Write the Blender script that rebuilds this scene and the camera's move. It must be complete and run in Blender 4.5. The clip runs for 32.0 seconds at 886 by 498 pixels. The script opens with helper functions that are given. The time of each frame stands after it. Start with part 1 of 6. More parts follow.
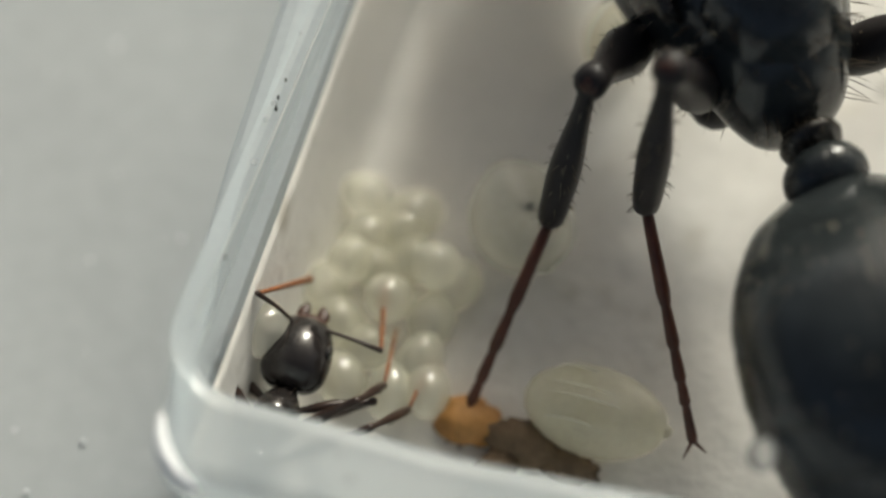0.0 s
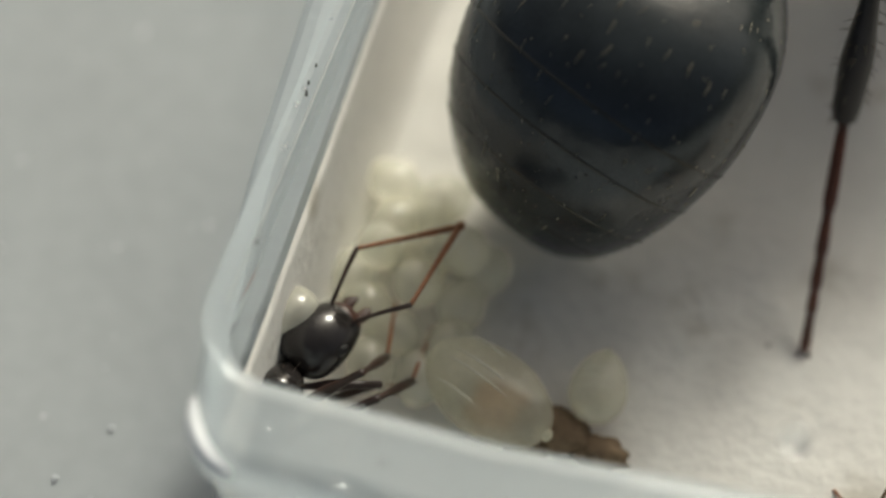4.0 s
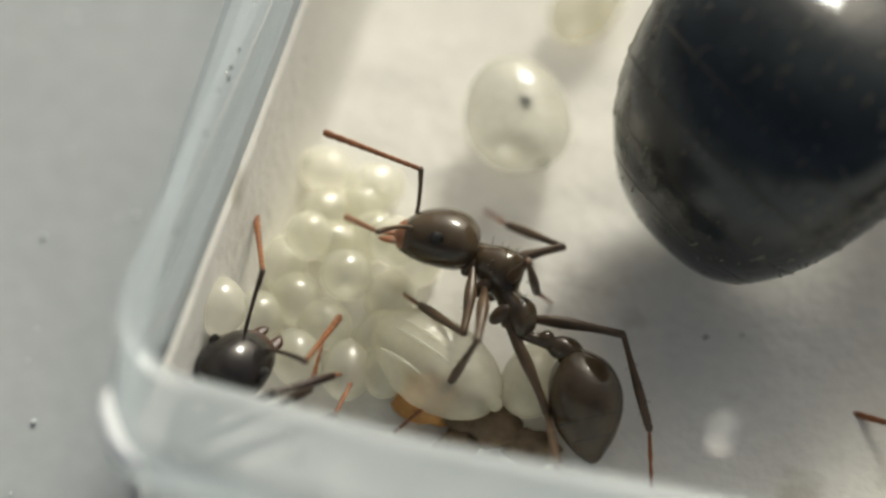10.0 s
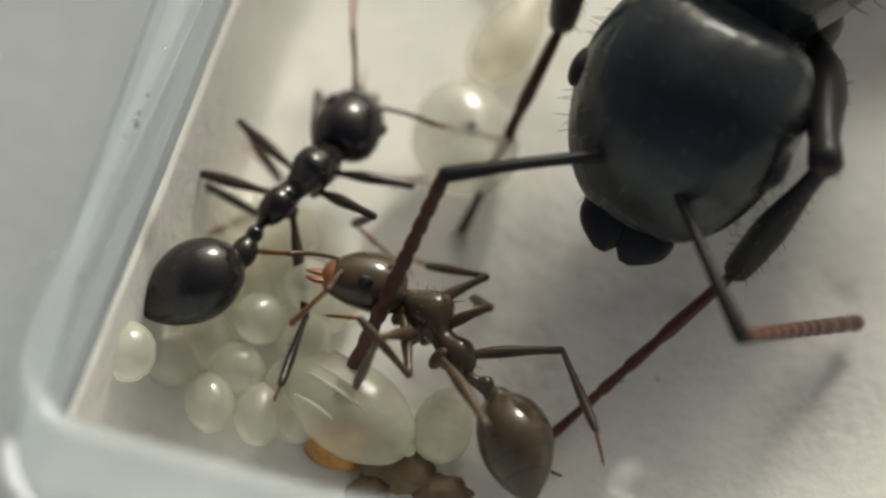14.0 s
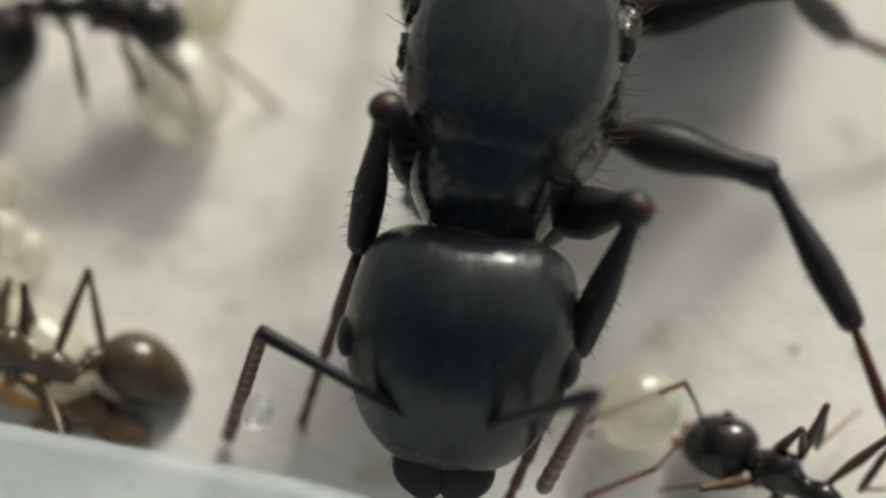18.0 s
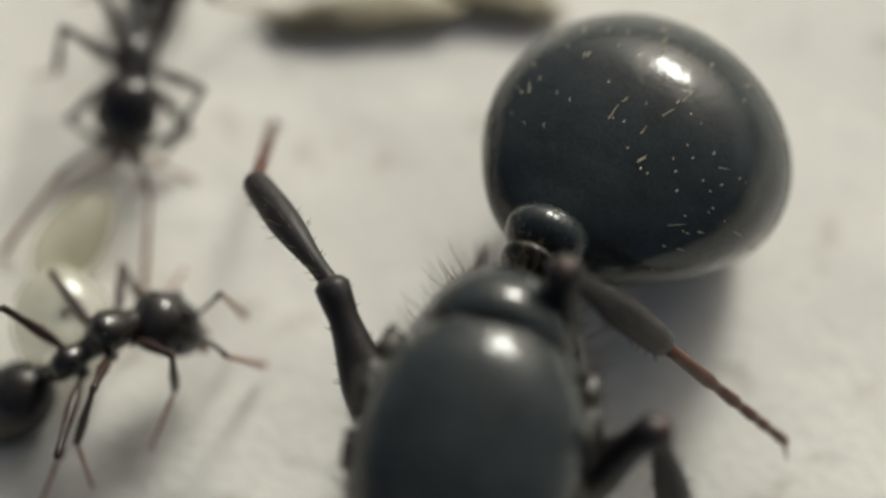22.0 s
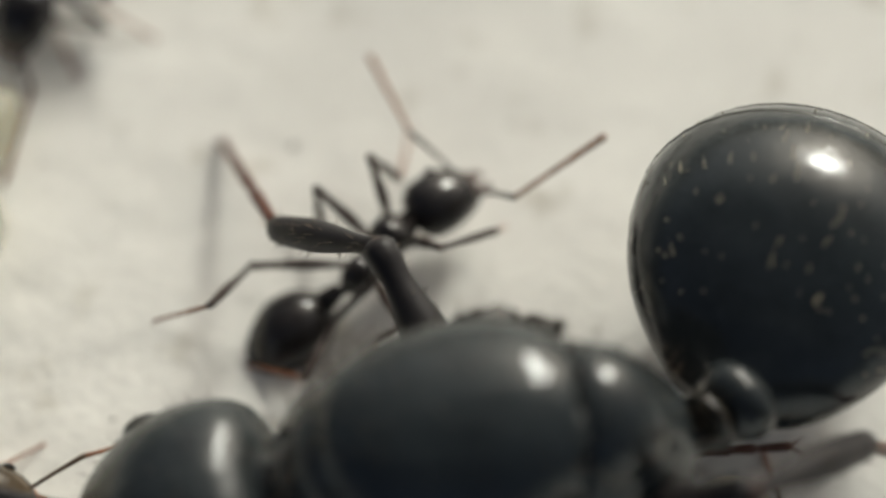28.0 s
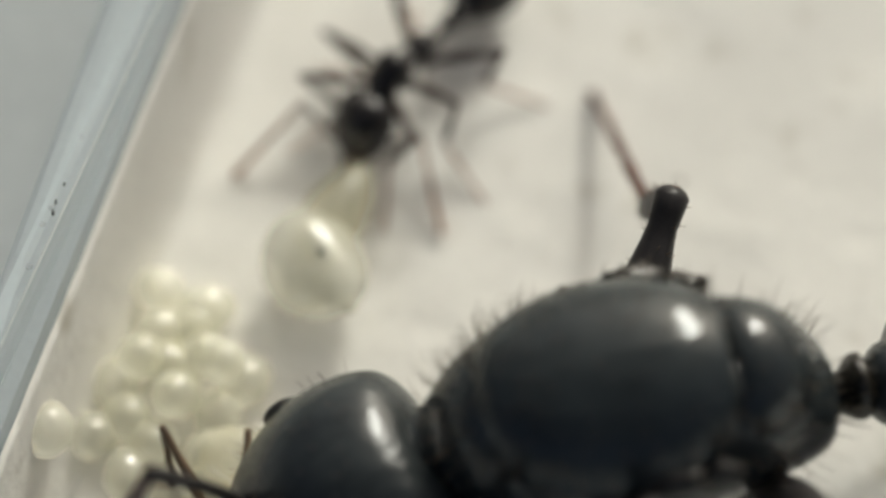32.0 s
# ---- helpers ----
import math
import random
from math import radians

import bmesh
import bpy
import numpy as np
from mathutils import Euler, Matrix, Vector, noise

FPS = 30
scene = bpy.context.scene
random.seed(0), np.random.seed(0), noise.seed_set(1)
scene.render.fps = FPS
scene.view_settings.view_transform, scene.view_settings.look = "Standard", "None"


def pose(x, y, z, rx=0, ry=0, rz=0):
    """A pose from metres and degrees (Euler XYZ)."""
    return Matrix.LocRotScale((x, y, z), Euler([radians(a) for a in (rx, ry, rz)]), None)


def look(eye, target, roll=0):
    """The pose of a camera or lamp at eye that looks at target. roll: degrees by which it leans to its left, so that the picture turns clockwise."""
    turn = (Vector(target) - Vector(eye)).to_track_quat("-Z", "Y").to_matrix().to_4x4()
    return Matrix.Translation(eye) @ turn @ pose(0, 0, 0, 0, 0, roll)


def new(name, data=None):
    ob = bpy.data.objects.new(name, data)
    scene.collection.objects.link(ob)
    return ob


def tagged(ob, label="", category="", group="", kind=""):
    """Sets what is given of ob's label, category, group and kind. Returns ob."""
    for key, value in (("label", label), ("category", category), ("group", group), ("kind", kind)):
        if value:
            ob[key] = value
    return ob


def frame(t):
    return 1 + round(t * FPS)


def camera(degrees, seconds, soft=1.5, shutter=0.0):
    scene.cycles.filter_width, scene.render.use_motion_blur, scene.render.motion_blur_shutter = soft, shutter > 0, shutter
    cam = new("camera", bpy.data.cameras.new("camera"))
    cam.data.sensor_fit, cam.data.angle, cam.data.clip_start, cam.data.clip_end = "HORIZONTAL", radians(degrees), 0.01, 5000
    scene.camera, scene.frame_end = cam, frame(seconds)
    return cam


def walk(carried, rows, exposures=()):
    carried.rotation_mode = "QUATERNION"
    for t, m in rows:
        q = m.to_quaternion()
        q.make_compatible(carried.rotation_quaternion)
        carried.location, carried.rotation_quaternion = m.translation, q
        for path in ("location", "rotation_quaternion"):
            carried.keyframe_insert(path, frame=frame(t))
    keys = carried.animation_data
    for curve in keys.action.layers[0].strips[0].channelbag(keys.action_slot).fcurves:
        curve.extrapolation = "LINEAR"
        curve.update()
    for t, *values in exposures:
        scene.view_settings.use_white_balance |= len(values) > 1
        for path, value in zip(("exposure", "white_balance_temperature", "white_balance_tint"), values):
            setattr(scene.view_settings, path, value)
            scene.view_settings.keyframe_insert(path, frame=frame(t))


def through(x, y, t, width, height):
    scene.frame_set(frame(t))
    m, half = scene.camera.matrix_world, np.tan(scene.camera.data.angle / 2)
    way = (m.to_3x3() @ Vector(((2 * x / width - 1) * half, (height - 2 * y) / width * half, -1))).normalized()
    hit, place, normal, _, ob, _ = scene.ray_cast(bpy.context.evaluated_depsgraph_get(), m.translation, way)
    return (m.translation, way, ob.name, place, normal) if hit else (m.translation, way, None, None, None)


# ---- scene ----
from mathutils import Quaternion

MM = 0.001
def at(x, y, z, rx=0, ry=0, rz=0):
    """A pose from millimetres and degrees."""
    return pose(x * MM, y * MM, z * MM, rx, ry, rz)


# ---- camera ----
cam = camera(20, 32.0, soft=2.6)
cam.data.dof.use_dof = True
cam.data.dof.focus_distance = 0.0291
cam.data.dof.aperture_fstop = 50.0
CAM = [
    (0, at(3.437, -12.056, 27.821, 28)), (0.5, at(3.472, -12.133, 27.815, 28)), (1, at(3.443, -12.026, 27.808, 28)),
    (1.5, at(3.243, -11.847, 27.802, 28)), (2, at(3.08, -11.78, 27.796, 28)), (2.5, at(3.157, -12.21, 27.789, 28)), (3, at(3.206, -12.28, 27.783, 28)),
    (3.5, at(3.078, -12.181, 27.777, 28)), (5.5, at(3.143, -12.303, 27.424, 28)), (6, at(3.21, -12.263, 27.335, 28)),
    (6.5, at(3.372, -12.11, 27.291, 28)), (7, at(3.276, -11.477, 27.247, 28)), (7.5, at(3.319, -11.45, 27.203, 28)),
    (8, at(3.438, -11.408, 27.159, 28)), (8.5, at(3.737, -11.531, 27.115, 28)), (9, at(3.813, -11.902, 27.07, 28)),
    (9.5, at(3.786, -11.809, 27.07, 28)), (10, at(3.924, -11.988, 27.07, 28)), (10.5, at(3.979, -11.965, 27.07, 28)),
    (11, at(4.061, -11.723, 27.07, 28)), (11.5, at(4.186, -11.84, 27.07, 28)), (12, at(4.234, -11.785, 27.07, 28)),
    (12.5, at(4.31, -11.668, 27.07, 28)), (13, at(4.337, -11.629, 27.07, 28)), (13.5, at(4.489, -11.317, 27.07, 28)),
    (15.5, at(6.907, -12.593, 28.307, 28)), (16, at(7.272, -12.743, 28.351, 28)), (16.5, at(7.551, -13.099, 28.395, 28)),
    (17, at(7.795, -12.873, 28.439, 28)), (17.5, at(8.307, -13.09, 28.483, 28)), (18, at(8.909, -12.872, 28.527, 28)),
    (18.5, at(8.944, -12.562, 28.571, 28)), (19, at(9.11, -12.359, 28.866, 28)), (19.5, at(9.441, -11.887, 29.16, 28)),
    (20, at(9.611, -11.413, 29.454, 28)), (20.5, at(9.723, -10.945, 29.499, 28)), (21, at(10.611, -10.756, 29.543, 28)),
    (21.5, at(10.275, -9.914, 29.145, 28)), (22, at(10.516, -9.464, 28.748, 28)), (22.5, at(10.893, -9.448, 28.624, 28)),
    (23, at(10.737, -9.267, 28.501, 28)), (23.5, at(10.727, -9.276, 28.377, 28)), (24, at(10.623, -9.284, 28.254, 28)),
    (24.5, at(10.39, -9.357, 28.13, 28)), (26.5, at(11.529, -10.631, 28.042, 28)), (27, at(11.565, -10.745, 28.13, 28)),
    (27.5, at(11.601, -10.86, 28.218, 28)), (28, at(11.133, -11.466, 28.307, 28)), (28.5, at(10.513, -11.62, 28.483, 28)),
    (29, at(9.848, -11.609, 28.66, 28)), (29.5, at(9.305, -11.532, 28.674, 28)), (30, at(8.762, -11.414, 28.689, 28)),
    (30.5, at(8.145, -11.13, 28.704, 28)), (31, at(7.374, -10.871, 28.719, 28)), (31.5, at(6.704, -10.918, 28.733, 28)),
    (32, at(6.071, -11.189, 28.748, 28)),
]
walk(cam, CAM, exposures=[(0, -0.6, 6550, 0), (3, -0.73, 6550, 0), (6, -0.76, 6500, -1), (9, -0.73, 6550, 0), (11, -0.7, 6550, 0), (13, -0.82, 6600, 0), (16, -0.78, 6450, 0), (18, -0.82, 6400, 0), (22, -0.88, 6350, 0), (27, -0.86, 6350, 0), (29, -0.78, 6350, 0), (32, -0.79, 6400, 0)])

# ---- light: low sun through a window, and the sky ----
world = bpy.data.worlds.new("sky")
scene.world = world
world.use_nodes = True
sky = world.node_tree.nodes.new("ShaderNodeTexSky")
sky.sky_type, sky.sun_disc = "NISHITA", False
sky.sun_elevation, sky.sun_rotation = radians(35), radians(24)
sky.air_density, sky.dust_density, sky.ozone_density = 0.35, 8.0, 0.0
world.node_tree.links.new(sky.outputs[0], world.node_tree.nodes["Background"].inputs[0])
world.node_tree.nodes["Background"].inputs[1].default_value = 0.165
sun = new("sun", bpy.data.lights.new("sun", "SUN"))
sun.data.energy, sun.data.angle, sun.data.color = 3.35, radians(13.0), (1.0, 0.97, 0.92)
sun.matrix_world = look((0.407 * 0.819, 0.914 * 0.819, 0.574), (0, 0, 0))


# ---- materials ----
def material(name, color, rough=0.5, noise_scale=3000.0, vary=0.25, bump=0.0, bump_scale=20000.0, lumps=0.0, **inputs):
    """A surface with variation of its colour at two scales and fine relief."""
    m = bpy.data.materials.new(name)
    m.use_nodes = True
    n, l = m.node_tree.nodes, m.node_tree.links
    p = n["Principled BSDF"]
    co = n.new("ShaderNodeTexCoord")
    big, fine = n.new("ShaderNodeTexNoise"), n.new("ShaderNodeTexNoise")
    big.inputs["Scale"].default_value, fine.inputs["Scale"].default_value = noise_scale, bump_scale
    big.inputs["Detail"].default_value, fine.inputs["Detail"].default_value = 5, 4
    l.new(co.outputs["Object"], big.inputs["Vector"])
    l.new(co.outputs["Object"], fine.inputs["Vector"])
    ramp = n.new("ShaderNodeValToRGB")
    ramp.color_ramp.elements[0].position, ramp.color_ramp.elements[1].position = 0.3, 0.7
    ramp.color_ramp.elements[0].color = (*[v * (1 - vary) for v in color], 1)
    ramp.color_ramp.elements[1].color = (*[min(1, v * (1 + vary * 0.6)) for v in color], 1)
    mix = n.new("ShaderNodeMath")
    mix.operation = "MULTIPLY_ADD"
    mix.inputs[1].default_value, mix.inputs[2].default_value = 0.35, 0.0
    l.new(fine.outputs[0], mix.inputs[0])
    add = n.new("ShaderNodeMath")
    add.operation = "MULTIPLY_ADD"
    add.inputs[1].default_value = 0.65
    l.new(big.outputs[0], add.inputs[0])
    l.new(mix.outputs[0], add.inputs[2])
    l.new(add.outputs[0], ramp.inputs[0])
    l.new(ramp.outputs[0], p.inputs["Base Color"])
    p.inputs["Roughness"].default_value = rough
    for key, value in inputs.items():
        p.inputs[key.replace("_", " ")].default_value = value
    if bump:
        b = n.new("ShaderNodeBump")
        b.inputs["Strength"].default_value, b.inputs["Distance"].default_value = bump, 0.00003
        l.new(fine.outputs[0], b.inputs["Height"])
        l.new(b.outputs[0], p.inputs["Normal"])
    if bump and lumps:
        # low dents that break up the highlights, and dull patches
        c = n.new("ShaderNodeBump")
        c.inputs["Strength"].default_value, c.inputs["Distance"].default_value = lumps, 0.00012
        l.new(big.outputs[0], c.inputs["Height"])
        l.new(c.outputs[0], b.inputs["Normal"])
        patch = n.new("ShaderNodeMapRange")
        patch.inputs[3].default_value, patch.inputs[4].default_value = rough * .6, rough * 1.7
        l.new(big.outputs[0], patch.inputs[0])
        l.new(patch.outputs[0], p.inputs["Roughness"])
    return m


M_QUEEN = material("queen_chitin", (0.029, 0.034, 0.035), 0.085, 1300, 0.5, 0.12, 22000, 0.25)


def striated(name, color, rough):
    """Glossy chitin with fine grooves along the body."""
    m = material(name, color, rough, 1300, 0.5, 0.12, 22000, 0.25)
    n, l = m.node_tree.nodes, m.node_tree.links
    p = n["Principled BSDF"]
    co, mp, gr = n.new("ShaderNodeTexCoord"), n.new("ShaderNodeMapping"), n.new("ShaderNodeTexNoise")
    mp.inputs["Scale"].default_value = (600, 5500, 5500)
    gr.inputs["Scale"].default_value, gr.inputs["Detail"].default_value = 1.0, 3
    l.new(co.outputs["Object"], mp.inputs["Vector"])
    l.new(mp.outputs[0], gr.inputs["Vector"])
    b = n.new("ShaderNodeBump")
    b.inputs["Strength"].default_value, b.inputs["Distance"].default_value = 0.9, 0.00003
    l.new(gr.outputs[0], b.inputs["Height"])
    l.new(p.inputs["Normal"].links[0].from_socket, b.inputs["Normal"])
    l.new(b.outputs[0], p.inputs["Normal"])
    return m


M_SCUTUM = striated("striated_queen_chitin", (0.030, 0.036, 0.037), 0.09)
M_FACE = striated("dull_queen_head_chitin", (0.030, 0.035, 0.036), 0.2)
M_QUEEN_LEG = material("queen_leg_chitin", (0.028, 0.025, 0.025), 0.42, 1800, 0.4, 0.15, 30000, Specular_IOR_Level=0.25)
M_RED = material("red_brown_chitin", (0.09, 0.026, 0.012), 0.4, 4000, 0.45, 0.15, 30000)
M_BLACK = material("black_chitin", (0.021, 0.018, 0.017), 0.13, 3000, 0.4, 0.03, 50000)
M_BLACK_LEG = material("dark_brown_leg_chitin", (0.03, 0.014, 0.009), 0.35, 4000, 0.4, 0.1, 50000)
M_BROWN = material("brown_chitin", (0.072, 0.051, 0.030), 0.12, 3000, 0.45, 0.03, 50000)
M_BROWN_LEG = material("amber_brown_leg_chitin", (0.09, 0.056, 0.031), 0.33, 4000, 0.4, 0.1, 50000)
M_AMBER = material("amber_chitin", (0.24, 0.085, 0.028), 0.38, 4000, 0.4, 0.1, 50000)
M_KNEE = material("red_black_joint_chitin", (0.055, 0.02, 0.012), 0.4, 4000, 0.45, 0.15, 30000)
M_RING = material("pale_plate_edge", (0.032, 0.03, 0.022), 0.2, 4000, 0.5, 0.2, 30000)
M_EYE = material("compound_eye", (0.006, 0.005, 0.005), 0.3, 9000, 0.3, 0.5, 90000)
M_HAIR = material("golden_hair", (0.3, 0.26, 0.18), 0.3, 4000, 0.3)
M_BRISTLE = material("dark_bristle", (0.10, 0.07, 0.04), 0.4, 4000, 0.3)
M_SCAR = material("wing_scar_chitin", (0.022, 0.019, 0.014), 0.14, 5000, 0.6, 0.8, 14000)
M_GUT = material("gut_dark", (0.02, 0.022, 0.02), 0.5, 5000, 0.5)
M_HUSK = material("seed_husk_brown", (0.17, 0.115, 0.065), 0.75, 1800, 0.5, 0.9, 7000)
M_STRAW = material("dull_straw_debris", (0.27, 0.235, 0.16), 0.8, 1500, 0.4, 0.8, 7000)
M_ORANGE = material("seed_flesh_orange", (0.50, 0.25, 0.07), 0.55, 2200, 0.35, 0.6, 9000)
M_DIRT = material("dark_crumb", (0.17, 0.15, 0.12), 0.85, 4000, 0.5, 0.8, 20000)
M_TABLE = material("grey_table_top", (0.40, 0.425, 0.43), 0.55, 160, 0.16, 0.2, 3000)
# white for the imitated glint on the rim's corner, and for dust specks
M_GLINT_DUST = material("white_glint_and_dust", (0.85, 0.88, 0.9), 0.2, 800, 0.1, 0.0, 9000, Coat_Weight=1.0, Coat_Roughness=0.12)
M_WATER = material("water_drop", (0.92, 0.94, 0.94), 0.06, 900, 0.04, Transmission_Weight=0.9, IOR=1.25)


def jelly(name, color, clear, rough, noise_scale, vary, through=0.5, sheen=0.07):
    """A clear soft body: part of the light goes straight through, part is spread, and the skin is glossy."""
    m = material(name, color, rough, noise_scale, vary, 0.1, 9000)
    n, l = m.node_tree.nodes, m.node_tree.links
    p = n["Principled BSDF"]
    t, c = n.new("ShaderNodeBsdfTranslucent"), n.new("ShaderNodeBsdfTransparent")
    l.new(p.inputs["Base Color"].links[0].from_socket, t.inputs["Color"])
    a, b = n.new("ShaderNodeMixShader"), n.new("ShaderNodeMixShader")
    a.inputs[0].default_value, b.inputs[0].default_value = through, clear
    l.new(p.outputs[0], a.inputs[1])
    l.new(t.outputs[0], a.inputs[2])
    l.new(a.outputs[0], b.inputs[1])
    l.new(c.outputs[0], b.inputs[2])
    skin, gloss = n.new("ShaderNodeMixShader"), n.new("ShaderNodeBsdfGlossy")
    gloss.inputs["Roughness"].default_value, skin.inputs[0].default_value = rough, sheen
    l.new(b.outputs[0], skin.inputs[1])
    l.new(gloss.outputs[0], skin.inputs[2])
    l.new(skin.outputs[0], n["Material Output"].inputs[0])
    return m


M_EGG = jelly("egg_shell", (0.95, 0.94, 0.82), 0.52, 0.09, 2200, 0.05, 0.58, 0.06)
M_LARVA = jelly("larva_skin", (0.88, 0.86, 0.70), 0.5, 0.25, 1600, 0.14, 0.55, 0.045)
M_CLEAR = jelly("clear_larva_skin", (0.78, 0.77, 0.66), 0.56, 0.2, 1600, 0.14, 0.5, 0.05)
M_YELLOW = jelly("yellowish_larva_skin", (0.80, 0.76, 0.55), 0.66, 0.3, 1600, 0.12, 0.5, 0.03)
M_PLASTIC = jelly("frosted_clear_plastic", (0.64, 0.69, 0.71), 0.5, 0.22, 260, 0.08, 0.4, 0.03)
# paler than the rim plastic: the inner edge's highlight as colour
M_LINE = jelly("pale_lip_highlight", (0.85, 0.87, 0.86), 0.45, 0.2, 800, 0.1, 0.5, 0.05)


def plaster(name):
    """White damp plaster: grain, pits and darker damp stains."""
    m = material(name, (0.72, 0.70, 0.655), 0.8, 330, 0.13, 0.9, 5200)
    n, l = m.node_tree.nodes, m.node_tree.links
    p = n["Principled BSDF"]
    source = p.inputs["Base Color"].links[0].from_socket
    co = n.new("ShaderNodeTexCoord")
    stain = n.new("ShaderNodeTexNoise")
    stain.inputs["Scale"].default_value, stain.inputs["Detail"].default_value = 1150, 3
    l.new(co.outputs["Object"], stain.inputs["Vector"])
    ramp = n.new("ShaderNodeValToRGB")
    ramp.color_ramp.elements[0].position, ramp.color_ramp.elements[1].position = 0.60, 0.78
    ramp.color_ramp.elements[0].color, ramp.color_ramp.elements[1].color = (1, 1, 1, 1), (0.70, 0.68, 0.63, 1)
    l.new(stain.outputs[0], ramp.inputs[0])
    mul = n.new("ShaderNodeMix")
    mul.data_type, mul.blend_type = "RGBA", "MULTIPLY"
    mul.inputs[0].default_value = 1.0
    l.new(source, mul.inputs[6])
    l.new(ramp.outputs[0], mul.inputs[7])
    l.new(mul.outputs[2], p.inputs["Base Color"])
    return m


M_PLASTER = plaster("damp_white_plaster")


# ---- mesh tools; all sizes in millimetres ----
def mesh(name, verts, faces, mat, smooth=True):
    me = bpy.data.meshes.new(name)
    me.from_pydata([(x * MM, y * MM, z * MM) for x, y, z in verts], [], faces)
    me.materials.append(mat)
    if smooth:
        me.polygons.foreach_set("use_smooth", [True] * len(me.polygons))
    me.update()
    return me


def thing(name, label, category, group="", kind=""):
    return tagged(new(name), label, category, group, kind)


def part(name, me, parent, label="", m=None):
    ob = new(name, me)
    ob.parent = parent
    if m is not None:
        ob.matrix_basis = m
    return tagged(ob, label)


def refine(rows, steps):
    """Rows of numbers, smoothed with steps rows from one to the next."""
    r = np.array(rows, float)
    out = []
    for i in range(len(r) - 1):
        a, b, c, d = r[max(i - 1, 0)], r[i], r[i + 1], r[min(i + 2, len(r) - 1)]
        for k in range(steps):
            s = k / steps
            out.append(0.5 * (2 * b + (c - a) * s + (2 * a - 5 * b + 4 * c - d) * s * s + (3 * b - a - 3 * c + d) * s ** 3))
    return out + [r[-1]]


def loft(rows, seg=20, steps=3, shape=None):
    """A closed body along x. Rows: x, height of its axis, half width, half height above, half height below."""
    rr = refine(rows, steps)
    verts, faces = [], []
    for x, zc, w, up, down in rr:
        for k in range(seg):
            a = 2 * math.pi * k / seg
            s = math.sin(a)
            verts.append((x, w * math.cos(a), zc + (up if s > 0 else down) * s))
    n = len(rr)
    for i in range(n - 1):
        for k in range(seg):
            j = (k + 1) % seg
            faces.append((i * seg + k, (i + 1) * seg + k, (i + 1) * seg + j, i * seg + j))
    faces.append(tuple(range(seg)))
    faces.append(tuple(reversed(range((n - 1) * seg, n * seg))))
    faces = [tuple(reversed(f)) for f in faces]
    if shape:
        verts = [shape(*v) for v in verts]
    return verts, faces


def ball(cx, cy, cz, rx, ry, rz, seg=14, rings=9, wob=0.0, seed=0.0):
    verts, faces = [], []
    for i in range(rings + 1):
        th = math.pi * (i * 0.998 + rings * 0.001) / rings
        for k in range(seg):
            a = 2 * math.pi * k / seg
            v = Vector((math.cos(th), math.sin(th) * math.cos(a), math.sin(th) * math.sin(a)))
            s = 1 + wob * noise.noise(v * 2.1 + Vector((seed, seed * 0.7, 3.1)))
            verts.append((cx + rx * v.x * s, cy + ry * v.y * s, cz + rz * v.z * s))
    for i in range(rings):
        for k in range(seg):
            j = (k + 1) % seg
            faces.append((i * seg + k, (i + 1) * seg + k, (i + 1) * seg + j, i * seg + j))
    return verts, faces


def join(*pieces):
    verts, faces = [], []
    for v, f in pieces:
        o = len(verts)
        verts += v
        faces += [tuple(i + o for i in q) for q in f]
    return verts, faces


def rod(length, radii, seg=10, bow=0.0, steps=2):
    """A limb along x from 0 to length; radii at even steps; bow lifts its middle."""
    n = len(radii) - 1
    rows = []
    for i, r in enumerate(radii):
        s = i / n
        rows.append((length * s, bow * 4 * s * (1 - s), r, r * 1.08, r))
    return loft([(-radii[0] * 0.5, 0, radii[0] * 0.4, radii[0] * 0.4, radii[0] * 0.4)] + rows
                + [(length + radii[-1] * 0.5, 0, radii[-1] * 0.4, radii[-1] * 0.4, radii[-1] * 0.4)], seg, steps)


def bristles(me, count, length, thick, rng, lean=(-0.5, 0, 0), keep=None, mat=M_BRISTLE, flat=False):
    """Fine hairs that stand on a mesh."""
    polys = [p for p in me.polygons if keep is None or keep(p.center / MM)]
    verts, faces = [], []
    for p in rng.choices(polys, weights=[q.area for q in polys], k=count):
        q = [rng.random() ** 1.5 for _ in p.vertices]
        c, nrm = sum((me.vertices[i].co * w for i, w in zip(p.vertices, q)), Vector()) / sum(q) / MM, p.normal
        a = (nrm + Vector(lean) * 0.5 + Vector([rng.uniform(-0.25, 0.25) for _ in range(3)])).normalized()
        if flat:
            # hairs that lie along the surface
            a = (Vector(lean) - nrm * nrm.dot(Vector(lean))).normalized()
            a = (a + nrm * .22 + Vector([rng.uniform(-0.3, 0.3) for _ in range(3)])).normalized()
        u = a.orthogonal().normalized()
        w = a.cross(u)
        ln = length * rng.uniform(0.6, 1.15)
        o = len(verts)
        for s, r in ((-0.08, thick), (0.55, thick * 0.7)):
            mid = c + a * ln * s + (Vector() if flat else Vector(lean) * ln * 0.18 * max(s, 0) ** 2)
            for k in range(3):
                q = 2.094 * k
                verts.append(tuple(mid + u * r * math.cos(q) + w * r * math.sin(q)))
        verts.append(tuple(c + a * ln + (Vector() if flat else Vector(lean) * ln * 0.3)))
        for k in range(3):
            j = (k + 1) % 3
            faces += [(o + k, o + j, o + 3 + j, o + 3 + k), (o + 3 + k, o + 3 + j, o + 6)]
    return mesh("hairs", verts, faces, mat)


# ---- the nest box ----
BOX = at(0.25, -1.45, 0, 0, 0, -16.4)
RIM = 3.0
BASE = 0.35  # depth of the plaster bed under its surface


